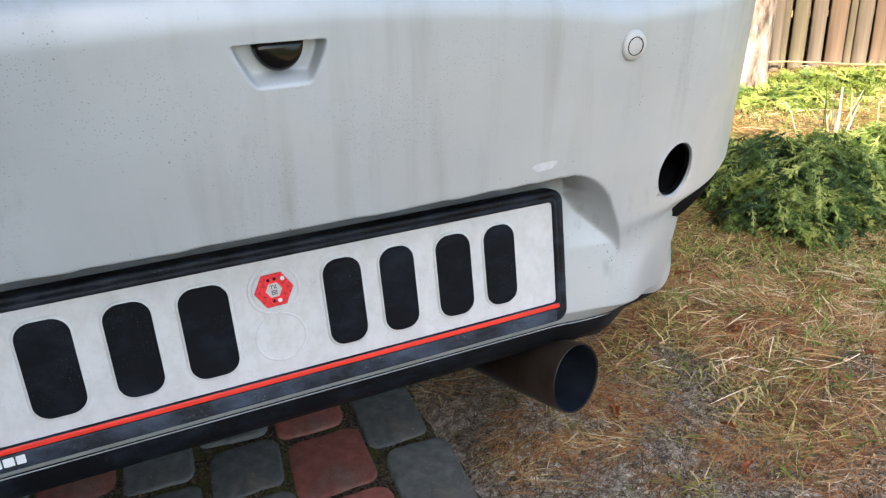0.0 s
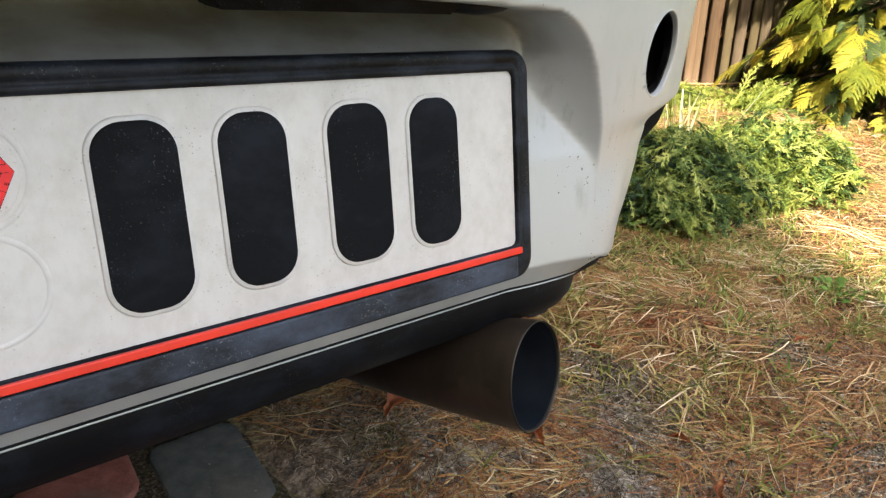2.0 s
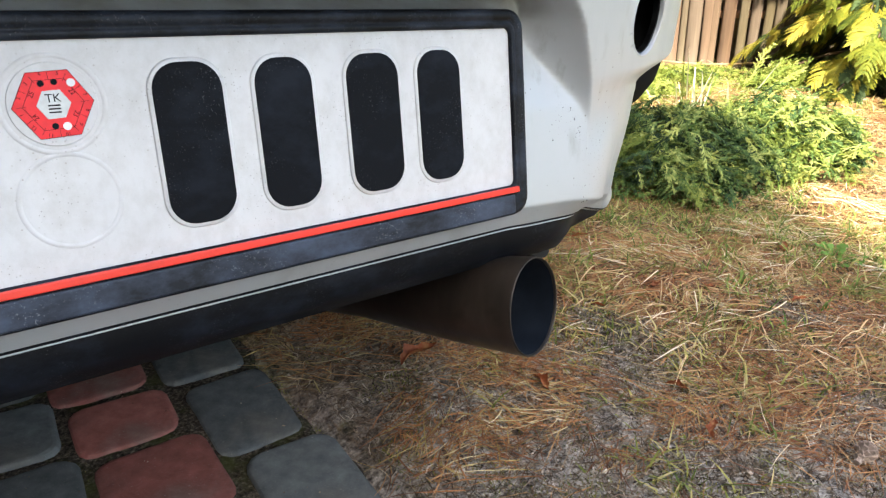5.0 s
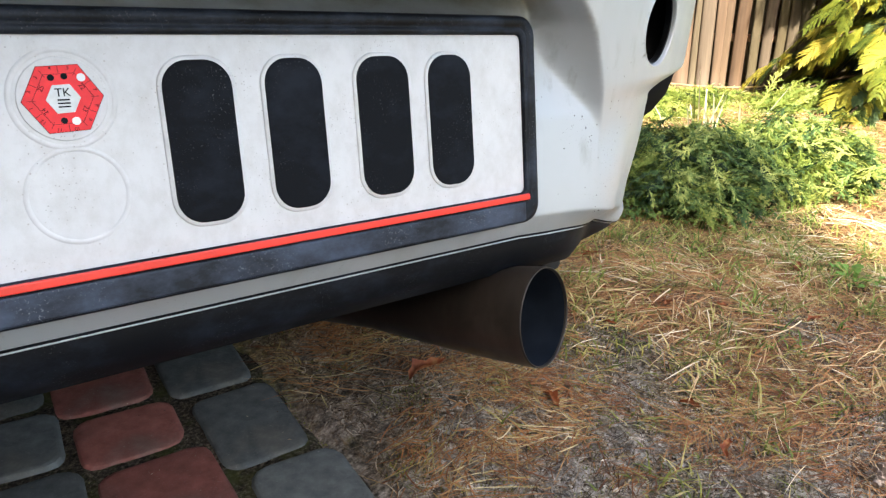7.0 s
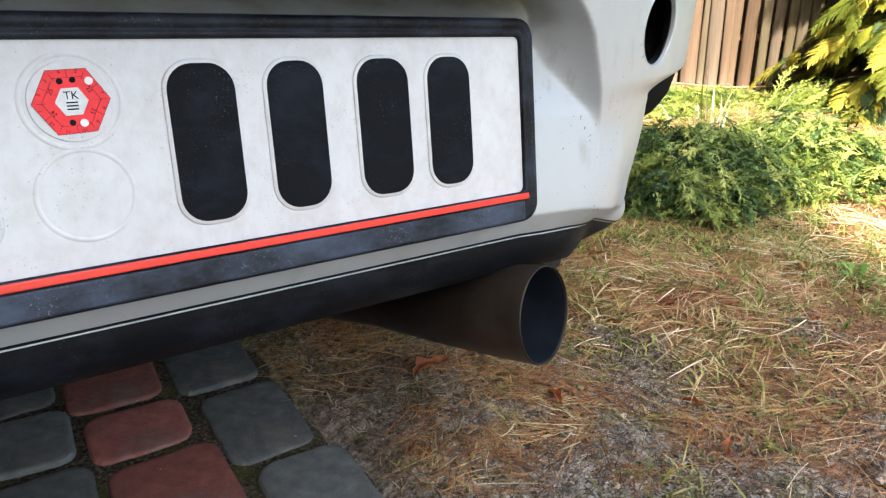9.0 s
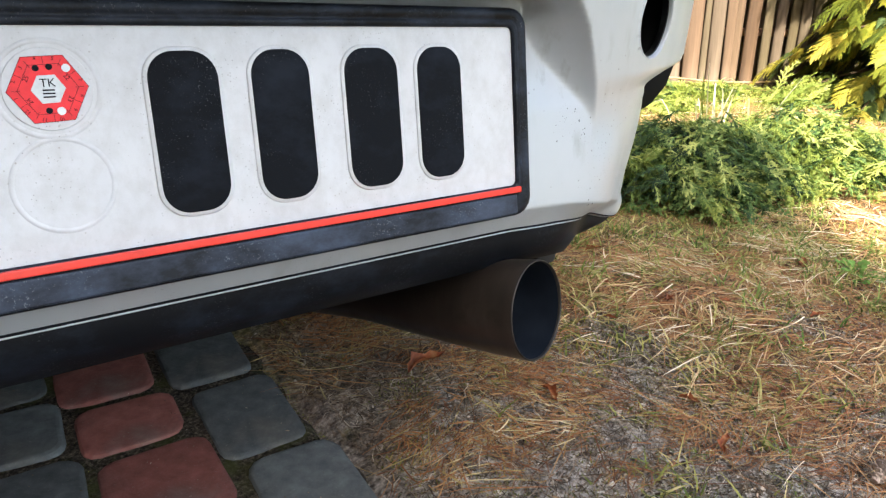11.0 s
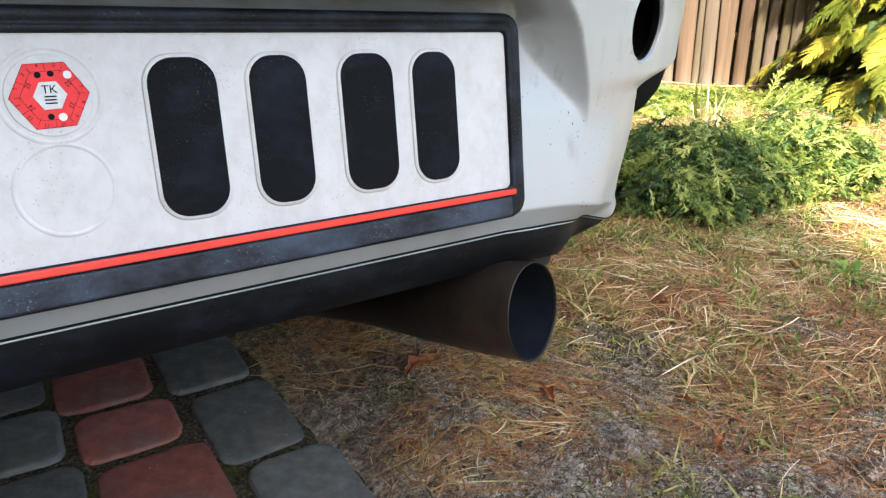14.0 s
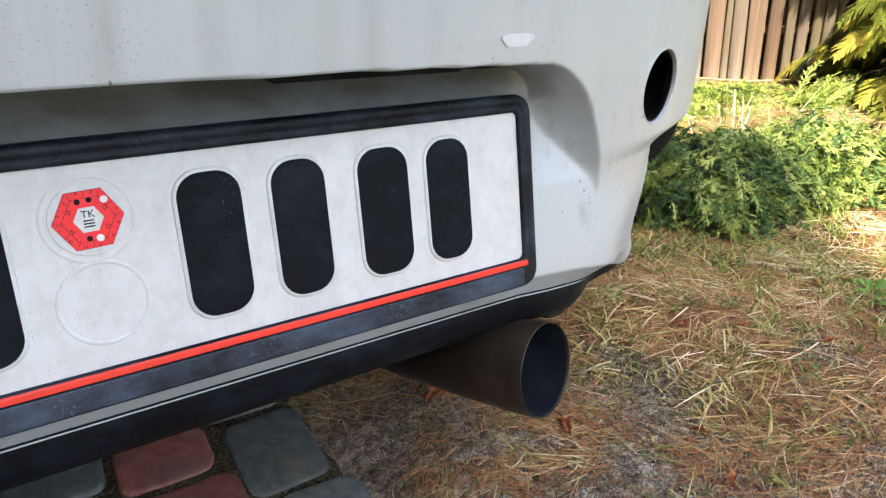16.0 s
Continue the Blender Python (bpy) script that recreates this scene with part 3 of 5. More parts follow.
# chips in the paint beside the plate
random.seed(19)
bm = bmesh.new()
for cx, cz, sx, sz, count in ((0.306, 0.343, 0.008, 0.007, 13), (0.318, 0.331, 0.004, 0.004, 6), (0.325, 0.284, 0.0025, 0.005, 6)):
    for k in range(count):
        x, z, r = random.gauss(cx, sx), random.gauss(cz, sz), lerp(0.0002, 0.0007, random.random() ** 2)
        bm.faces.new([bm.verts.new((x + r * random.uniform(0.6, 1.3) * math.cos(a), skin(x, z) - 0.0004, z + r * random.uniform(0.6, 1.6) * math.sin(a))) for a in (0.0, 1.1, 2.2, 3.3, 4.4, 5.4)])
tagged(part("paint_chips", bm, PIPE_RIM, bumper), "small dark chips in the paint", kind="stuff")

# black lower lip
bm = bmesh.new()
rows = []
samples = [-0.5 + 0.005 * k for k in range(201)]
for dy, dz, low in ((0.004, -0.001, 0), (0.001, -0.006, 0.05), (0.003, -0.022, 0.1), (0.010, -0.034, 0.25), (0.035, -0.044, 1.0), (0.12, -0.044, 1.0)):
    rows.append([bm.verts.new((s, skin(s, bottom(s)) + dy + 0.004, bottom(s) + (dz - 0.003 * low * smooth01((0.32 - abs(s)) / 0.12)) * smooth01((0.495 - abs(s)) / 0.15))) for s in samples])
for a, b in zip(rows, rows[1:]):
    for k in range(len(samples) - 1):
        bm.faces.new((a[k + 1], a[k], b[k], b[k + 1]))
part("lower_lip", bm, SKIRT, car, "black plastic lip under the bumper", True)

# black strip added in place of the shaded hollow below the overhang
for side in (-1, 1):
    bm = bmesh.new()
    strip = [0.40 + 0.01 * k for k in range(17)]
    rows = []
    for z, dy in ((0.318, 0.04), (0.33, 0.022), (0.345, 0.012), (0.362, 0.008), (0.372, 0.02)):
        rows.append([bm.verts.new((side * s, plan(s, 0.5) + dy, z)) for s in strip])
    for a, b in zip(rows, rows[1:]):
        for k in range(len(strip) - 1):
            bm.faces.new((a[k], a[k + 1], b[k + 1], b[k]))
    part("gap_shade", bm, DARK, car, "black strip added for the shaded hollow under the overhang", True)

# rubber hanger tab under the lip
bm = bmesh.new()
box(bm, (0.327, skin(0.335, bottom(0.335)) + 0.03, 0.212), (0.352, skin(0.335, bottom(0.335)) + 0.042, 0.24), 0.005)
part("hanger_tab", bm, RUBBER, car, "black rubber tab under the lip", True)

# thin bright seam between paint and lip
samples = [-0.47 + 0.005 * k for k in range(189)]
bm = bmesh.new()
rows = []
for dy, dz in ((0.0016, -0.0012), (-0.0004, -0.0016), (-0.0003, -0.0022), (0.002, -0.0026)):
    rows.append([bm.verts.new((s, skin(s, bottom(s)) + dy + 0.003 * smooth01((abs(s) - 0.30) / 0.1), bottom(s) + dz)) for s in samples])
for a, b in zip(rows, rows[1:]):
    for k in range(len(samples) - 1):
        bm.faces.new((a[k + 1], a[k], b[k], b[k + 1]))
part("edge_seam", bm, PAINT, car, "thin painted edge", True)

bm = bmesh.new()
rows = []
for dy, dz in ((0.0016, 0.0006), (-0.0004, 0.0003), (-0.0003, -0.0011), (0.002, -0.0014)):
    rows.append([bm.verts.new((s, skin(s, bottom(s)) + dy + 0.001 * smooth01((abs(s) - 0.40) / 0.07), bottom(s) + dz)) for s in samples])
for a, b in zip(rows, rows[1:]):
    for k in range(len(samples) - 1):
        bm.faces.new((a[k + 1], a[k], b[k], b[k + 1]))
part("seam_gap", bm, SKIRT, car, "dark gap between paint and lip", True)

# plate lamps in the recess roof: a long housing with slanted ends and an oval lens
for side in (-1, 1):
    lamp = part("plate_lamp", bmesh.new(), SKIRT, car, "long black number plate lamp housing with a slanted end")
    bm = bmesh.new()
    lo, hi = [], []
    for x, y in ((0.076, 0.024), (0.076, 0.0), (0.212, -0.004), (0.212, 0.024)):
        hi.append(bm.verts.new((side * x, y, 0.4445)))
        lo.append(bm.verts.new((side * (x + (0.012 if x < 0.1 else -0.008)), y + (0.004 if y < 0.01 else 0.0), 0.4315)))
    bm.faces.new(hi)
    bm.faces.new(lo)
    for k in range(4):
        bm.faces.new((hi[k], hi[(k + 1) % 4], lo[(k + 1) % 4], lo[k]))
    bmesh.ops.recalc_face_normals(bm, faces=bm.faces)
    bmesh.ops.bevel(bm, geom=bm.edges[:], offset=0.0012, segments=2, affect="EDGES")
    bm.to_mesh(lamp.data)
    bm = bmesh.new()
    bmesh.ops.create_uvsphere(bm, u_segments=28, v_segments=14, radius=1.0, matrix=Matrix.Translation((side * 0.222, 0.008, 0.4375)) @ Matrix.Diagonal((0.026, 0.013, 0.0065, 1)))
    part("lamp_glass", bm, FRAME, lamp, "dark oval lamp lens", True)

# boot panel, underside, wheels
bm = bmesh.new()
samples = [-0.8 + 0.04 * k for k in range(41)]
rows = []
for dy, z, k in ((0.125, 0.59, 0.965), (0.125, 0.65, 0.965), (0.14, 0.75, 0.95), (0.19, 0.9, 0.9), (0.3, 0.95, 0.86), (1.6, 0.98, 0.84)):
    rows.append([bm.verts.new((s * k, plan(s) + dy, z)) for s in samples])
for a, b in zip(rows, rows[1:]):
    for k in range(len(samples) - 1):
        bm.faces.new((a[k], a[k + 1], b[k + 1], b[k]))
part("boot_lid", bm, PAINT, car, "silver boot panel above the bumper", True)
for side in (-1, 1):
    bm = bmesh.new()
    box(bm, (side * 0.775 - 0.02, 0.72, 0.2), (side * 0.775 + 0.02, 2.3, 0.93), 0.015)
    part("side_panel", bm, PAINT, car, "silver side panel")
    wheel_at = Vector((side * 0.68, 1.05, 0.28))
    bm = bmesh.new()
    rings = []
    for dx, r in ((-0.085, 0.19), (-0.085, 0.255), (-0.06, 0.28), (0.06, 0.28), (0.085, 0.255), (0.085, 0.19)):
        rings.append([bm.verts.new(wheel_at + Vector((dx, r * math.cos(2 * math.pi * k / 40), r * math.sin(2 * math.pi * k / 40)))) for k in range(40)])
    for a, b in zip(rings, rings[1:]):
        for k in range(40):
            bm.faces.new((a[k], a[(k + 1) % 40], b[(k + 1) % 40], b[k]))
    bm.faces.new(rings[0])
    bm.faces.new(list(reversed(rings[-1])))
    part("wheel", bm, RUBBER, car, "black rear tyre", True)
bm = bmesh.new()
# unseen slabs, added low to block light from under the car
box(bm, (-0.36, 0.05, 0.226), (0.30, 0.5, 0.25))
box(bm, (-0.5, 0.12, 0.17), (0.13, 2.3, 0.22), 0.01)
box(bm, (0.14, 0.45, 0.19), (0.58, 2.3, 0.24), 0.01)
box(bm, (-0.7, 0.55, 0.28), (0.7, 2.3, 0.36))
part("underbody", bm, UNDER, car, "dark underbody slabs, added unseen to keep light off the ground below")

# ---- number plate and its holder ----
X0, X1, Z0, Z1 = -0.253, 0.2525, -0.0655, 0.0325
plate_holder = new("plate_holder")
plate_holder.parent, plate_holder.matrix_local = car, PLATE_AT
tagged(plate_holder, "black plastic plate holder with a red stripe")
bm = bmesh.new()
n = 6
outer = outline_round(-0.2645, 0.2635, -0.0855, 0.0440, 0.012, n)
inner = outline_round(X0, X1, Z0, Z1, 0.004, n)
frame_band(bm, outer, inner, [(0, 0.010), (0, -0.001), (0.06, -0.0035), (0.2, -0.0045), (0.55, -0.0045), (0.62, -0.003), (0.7, -0.004), (0.9, -0.004), (1, -0.0028), (1, 0.003)])
part("holder_frame", bm, FRAME, plate_holder, "black frame with rounded corners", True)
bm = bmesh.new()
box(bm, (X0 - 0.002, -0.0062, -0.0699), (X1 + 0.001, -0.0038, -0.0661), 0.0006)
part("red_stripe", bm, RED, plate_holder, "bright red stripe")
bm = bmesh.new()
box(bm, (X0 - 0.002, -0.0054, -0.0838), (X1 - 0.002, -0.0036, -0.0708), 0.0012)
part("lower_bar", bm, DUSTY, plate_holder, "dusty black lower bar")
bm = bmesh.new()
x = -0.236
for wdt in (0.008, 0.006, 0.006, 0.007, 0.006):
    box(bm, (x, -0.0064, -0.0795), (x + wdt, -0.0055, -0.0728), 0.0006)
    x += wdt + 0.0012
part("raised_marks", bm, WHITE, plate_holder, "small white raised bars")

number_plate = new("number_plate")
number_plate.parent, number_plate.matrix_local = car, PLATE_AT
tagged(number_plate, "white embossed number plate with black bars and a red sticker")
bm = bmesh.new()
box(bm, (-0.258, -0.0012, -0.07), (0.2575, 0.002, 0.036), 0.0005)
part("plate_sheet", bm, PLATE, number_plate, "white reflective sheet")
bm = bmesh.new()
box(bm, (-0.258, -0.0019, -0.07), (-0.2145, -0.0005, 0.036), 0.0003)
part("blue_band", bm, BLUE, number_plate, "blue end band")
C0, C1 = -0.0532, 0.0215
for lo, hi in ((-0.190, -0.147), (-0.1328, -0.0933), (-0.0811, -0.037), (0.0311, 0.0695), (0.0798, 0.1164), (0.1308, 0.170), (0.1775, 0.214)):
    a, b = lerp(lo, hi, 0.08), lerp(lo, hi, 0.92)
    bm = bmesh.new()
    raised(bm, outline_round(a - 0.0022, b + 0.0022, C0 - 0.0022, C1 + 0.0022, 0.0145, 8), -0.001, -0.0022, 0.0012)
    part("embossed_edge", bm, PLATE, number_plate, "", True)
    bm = bmesh.new()
    raised(bm, outline_round(a, b, C0, C1, 0.0125, 8), -0.0018, -0.0028, 0.0005)
    part("character_bar", bm, INK, number_plate, "plain black raised bar")
HX, HZ, HR = -0.0056, 0.0068, 0.0156
for z in (HZ, HZ - 0.0405):
    bm = bmesh.new()
    frame_band(bm, disc_points(HX, z, 0.0212, 40), disc_points(HX, z, 0.0186, 40), [(0, -0.0011), (0.3, -0.00155), (0.7, -0.00155), (1, -0.0011)])
    part("embossed_ring", bm, PLATE, number_plate, "round embossed ring", True)
bm = bmesh.new()
raised(bm, disc_points(HX, HZ, 0.0172, 40), -0.001, -0.0019, 0.0004)
part("sticker_base", bm, PLATE, number_plate, "white sticker base")
bm = bmesh.new()
raised(bm, disc_points(HX, HZ, HR, 6, 0.04), -0.0015, -0.0023, 0.0002)
part("sticker", bm, STICKER, number_plate, "red six-sided inspection sticker")
bm = bmesh.new()
for k in range(12):
    a = 0.04 + 2 * math.pi * k / 12
    m = Matrix.Translation((HX, 0, HZ)) @ Matrix.Rotation(-a, 4, "Y")
    box(bm, (0.0104, -0.00248, -0.00007), (0.0136, -0.0022, 0.00007), 0, m)
for k, reach in itertools.product(range(6), (0.0116, 0.0155)):
    a, b = 0.04 + 2 * math.pi * k / 6, 0.04 + 2 * math.pi * (k + 1) / 6
    p, q = Vector((math.cos(a), 0, math.sin(a))) * reach, Vector((math.cos(b), 0, math.sin(b))) * reach
    mid, way = (p + q) / 2, q - p
    m = Matrix.Translation((HX + mid.x, 0, HZ + mid.z)) @ Matrix.Rotation(-math.atan2(way.z, way.x), 4, "Y")
    box(bm, (-way.length / 2, -0.00248, -0.00007), (way.length / 2, -0.0022, 0.00007), 0, m)
part("sticker_lines", bm, INK, number_plate, "fine dark printed lines")
bm = bmesh.new()
raised(bm, disc_points(HX, HZ, 0.0066, 6, 0.04), -0.002, -0.0026, 0.0001)
part("sticker_centre", bm, STICKER_GREY, number_plate, "grey six-sided centre")
for dx, dz, mat in ((-0.0035, 0.0086, INK), (0.0015, 0.009, INK), (0.0078, 0.0084, WHITE), (0.0035, -0.0092, WHITE), (-0.001, -0.0088, INK)):
    bm = bmesh.new()
    raised(bm, disc_points(HX + dx, HZ + dz, 0.0013 if mat == INK else 0.0017, 14), -0.002, -0.0027, 0.0001)
    part("punch_mark", bm, mat, number_plate)
fc = bpy.data.curves.new("letters", "FONT")
fc.body, fc.size, fc.align_x, fc.extrude = "TK", 0.0048, "CENTER", 0.0001
tmp = bpy.data.objects.new("letters", fc)
tm = bpy.data.meshes.new_from_object(tmp)
bpy.data.objects.remove(tmp)
tm.materials.append(INK)
letters = new("sticker_letters", tm)
letters.parent = number_plate
letters.matrix_local = Matrix.Translation((HX, -0.0028, HZ + 0.0010)) @ Matrix.Rotation(radians(90), 4, "X")
for word, turn_a, reach, size in [(str(k), radians(225 - 30 * k), 0.0128 if k % 3 else 0.0125, 0.0021) for k in range(1, 13) if k != 6] + [("25", radians(150), 0.0088, 0.0026), ("24", radians(212), 0.0088, 0.0026), ("23", radians(-30), 0.0088, 0.0026), ("22", radians(32), 0.0088, 0.0026)]:
    fc = bpy.data.curves.new("digits", "FONT")
    fc.body, fc.size, fc.align_x, fc.align_y, fc.extrude = word, size, "CENTER", "CENTER", 0.00005
    tmp = bpy.data.objects.new("digits", fc)
    tm = bpy.data.meshes.new_from_object(tmp)
    bpy.data.objects.remove(tmp)
    tm.materials.append(INK)
    digits = new("sticker_digits", tm)
    digits.parent = number_plate
    digits.matrix_local = Matrix.Translation((HX + reach * math.cos(turn_a), -0.0024, HZ + reach * math.sin(turn_a))) @ Matrix.Rotation(radians(90) - turn_a, 4, "Y") @ Matrix.Rotation(radians(90), 4, "X")
bm = bmesh.new()
for z in (-0.0004, -0.0018, -0.0032):
    box(bm, (HX - 0.0023, -0.00285, HZ + z - 0.0003), (HX + 0.0023, -0.0025, HZ + z + 0.0003))
part("sticker_bars", bm, INK, number_plate, "tiny dark bars")

# ---- exhaust ----
to_car = CAR.inverted()
tip = to_car @ Vector((0.395, 0.467, 0.203))
inward = (to_car.to_3x3() @ Vector((-0.30, 0.90, -0.22))).normalized()
ex = new("exhaust")
ex.parent, ex.matrix_local = car, Matrix.Translation(tip) @ inward.to_track_quat("Z", "Y").to_matrix().to_4x4()
tagged(ex, "flared brown burnt-steel exhaust tip")


def lathe(bm, profile, sides=56):
    rings = [[bm.verts.new((r * math.cos(2 * math.pi * k / sides), r * math.sin(2 * math.pi * k / sides), z)) for k in range(sides)] for r, z in profile]
    for a, b in zip(rings, rings[1:]):
        for k in range(sides):
            bm.faces.new((a[k], a[(k + 1) % sides], b[(k + 1) % sides], b[k]))
    return bm


bm = bmesh.new()
lathe(bm, [(0.0362, 0.001), (0.0364, 0.004), (0.0358, 0.02), (0.0345, 0.045), (0.0325, 0.075), (0.029, 0.115), (0.025, 0.16), (0.024, 0.5)])
part("tip_shell", bm, PIPE, ex, "brown heat-stained steel cone, soot and shade painted towards its inner end", True)
bm = bmesh.new()
lathe(bm, [(0.0362, 0.001), (0.0361, -0.0002), (0.0357, -0.0005), (0.0352, 0.0), (0.0350, 0.002)])
part("tip_rim", bm, PIPE_RIM, ex, "worn bright rim", True)
bm = bmesh.new()
lathe(bm, [(0.0350, 0.002), (0.0342, 0.03), (0.031, 0.08), (0.024, 0.16), (0.02, 0.25), (0.0005, 0.251)])
part("tip_bore", bm, PIPE_IN, ex, "sooty bore", True)

# ---- fence of split slabs ----
FENCE_A, FENCE_D = Vector((1.98, 1.76, 0)), Vector((0.896, -0.444, 0))
fence = holder("fence", Matrix.Translation(FENCE_A), "rustic fence of upright split wooden slabs", "fence")


def slab(width, height, bulge):
    """One split slab: flat behind, rounded in front, wavy along its length."""
    bm = bmesh.new()
    rings = []
    ph = random.uniform(0, 9)
    for j in range(13):
        z = height * j / 12
        w = width * (1 + 0.10 * noise.noise((ph, z * 2.2, 0)))
        off = 0.012 * noise.noise((ph + 5, z * 1.6, 2))
        ring = []
        for k in range(7):
            a = math.pi * k / 6
            ring.append(bm.verts.new((off - 0.5 * w * math.cos(a), -bulge * math.sin(a) ** 0.8, z)))
        rings.append(ring)
    for a, b in zip(rings, rings[1:]):
        for k in range(7):
            bm.faces.new((a[k], a[(k + 1) % 7], b[(k + 1) % 7], b[k]))
    bm.faces.new(rings[0])
    bm.faces.new(list(reversed(rings[-1])))
    return bm


random.seed(11)
along = -1.5
turn = Matrix.Rotation(math.atan2(FENCE_D.y, FENCE_D.x), 4, "Z")
while along < 2.6:
    width = random.choice((0.028, 0.036, 0.042, 0.05, 0.06))
    ob = part("slab", slab(width, random.uniform(1.45, 1.6), random.uniform(0.006, 0.013)), SLAB, fence, "", True)
    ob.matrix_local = turn @ Matrix.Translation((along + width / 2, random.uniform(-0.008, 0.012), -0.03)) @ Matrix.Rotation(radians(random.uniform(-1.0, 1.0) - 4.0), 4, "Y")
    along += width + random.choice((-0.002, 0.003, 0.006, 0.011, 0.015))
along = -1.5
while along < 2.6:
    width = random.choice((0.07, 0.085, 0.1))
    ob = part("back_slab", slab(width, random.uniform(1.4, 1.55), 0.012), SLAB, fence, "", True)
    ob.matrix_local = turn @ Matrix.Translation((along + width / 2, 0.05, -0.03)) @ Matrix.Rotation(radians(-4.0), 4, "Y")
    along += width - 0.004
for z, y, r, mat in ((0.205, 0.03, 0.012, RAIL), (1.15, 0.03, 0.022, RAIL)):
    bm = bmesh.new()
    box(bm, (-1.5, y - 0.015, z - r), (2.6, y + 0.015, z + r), 0.004)
    ob = part("rail", bm, mat, fence, "horizontal wooden rail")
    ob.matrix_local = turn
bm = bmesh.new()
pts = [Vector((-1.5 + 0.1 * k, -0.034, 0.066 + 0.008 * math.sin(k * 0.9) - 0.0008 * k)) for k in range(42)]
tube(bm, pts, [0.0035] * len(pts), 6)
ob = part("cross_stick", bm, RAIL, fence, "thin stick across the slabs", True)
ob.matrix_local = turn

# ---- pine trunk in front of the fence ----
tree = holder("pine_tree", Matrix.Translation((1.825, 1.65, -0.02)), "rough grey-brown pine trunk by the fence", "tree")
bm = bmesh.new()
rings = []
for j in range(30):
    z = 3.2 * j / 29
    r = 0.062 - 0.006 * z + 0.03 * math.exp(-z * 9)
    rings.append([bm.verts.new(((r * (1 + 0.10 * noise.noise((math.cos(a) * 3, math.sin(a) * 3, z * 5)))) * math.cos(a) + 0.02 * z, r * (1 + 0.10 * noise.noise((math.cos(a) * 3, math.sin(a) * 3, z * 5))) * math.sin(a), z)) for a in (2 * math.pi * k / 22 for k in range(22))])
for a, b in zip(rings, rings[1:]):
    for k in range(22):
        bm.faces.new((a[k], a[(k + 1) % 22], b[(k + 1) % 22], b[k]))
bm.faces.new(rings[-1])
part("trunk", bm, BARK, tree, "", True)


# ---- plants ----
class Blades:
    """Gathers many small strips and leaves as plain lists, for one mesh."""

    def __init__(self):
        self.v, self.f = [], []

    def put(self, p):
        self.v.append(tuple(p))
        return len(self.v) - 1

    def strip(self, points, widths, side):
        """A bent strip; returns the indices of its left edge."""
        n = len(self.v)
        for p, w in zip(points, widths):
            self.v.append(tuple(p - side * w))
            self.v.append(tuple(p + side * w))
        for k in range(len(points) - 1):
            a = n + 2 * k
            self.f.append((a, a + 1, a + 3, a + 2))
        return [n + 2 * k for k in range(len(points))]

    def leaf(self, root, p, way, side, length, width):
        """A pointed leaf that grows from the vertex root."""
        mid = p + way * length * 0.5
        a, b, c = self.put(mid + side * width), self.put(p + way * length), self.put(mid - side * width)
        self.f.append((root, a, b, c))
        return b


def rnd_dir():
    while True:
        v = Vector((random.uniform(-1, 1), random.uniform(-1, 1), random.uniform(-1, 1)))
        if 0.05 < v.length < 1:
            return v.normalized()


def shoot(bl, p, way, up, length, twigs, twig, droop):
    """A juniper shoot: a bending stem, twigs round it and short scaly twiglets on each. All of it is joined."""
    pts, d, q = [], way.copy(), p.copy()
    for k in range(twigs + 1):
        pts.append(q.copy())
        q = q + d * (length / twigs)
        d = (d + Vector((0, 0, -droop)) + rnd_dir() * 0.12).normalized()
    side = way.cross(up)
    if side.length < 0.01:
        side = Vector((1, 0, 0))
    side.normalize()
    left = bl.strip(pts, [lerp(0.0016, 0.0009, k / twigs) for k in range(twigs + 1)], side)
    for k in range(1, twigs + 1):
        along = (pts[k] - pts[k - 1]).normalized()
        reach = twig * lerp(1.0, 0.45, k / twigs) * random.uniform(0.6, 1.3)
        for sgn in (-1, 1):
            w = (along * 0.9 + side * sgn * random.uniform(0.4, 0.9) + up * random.uniform(-0.5, 0.6)).normalized()
            u = w.cross(up + rnd_dir() * 0.5).normalized()
            wide = random.uniform(0.0011, 0.0016)
            mid, end = pts[k] + w * reach * 0.55 + rnd_dir() * 0.0015, pts[k] + w * reach + Vector((0, 0, -0.1 * reach))
            a = bl.strip([pts[k], mid, end], [wide, wide * 1.15, wide * 0.5], u)
            bl.f.append((left[k], a[0], a[0] + 1))
            for f in (0.3, 0.55, 0.8):
                for s2 in (-1, 1):
                    v = (w * 0.85 + u * s2 * random.uniform(0.5, 0.9) + rnd_dir() * 0.3).normalized()
                    bl.leaf(a[1], pts[k] + w * reach * f, v, v.cross(up).normalized(), reach * random.uniform(0.25, 0.5), 0.0013)
    bl.leaf(left[-1], pts[-1], d, side, 0.014, 0.0016)


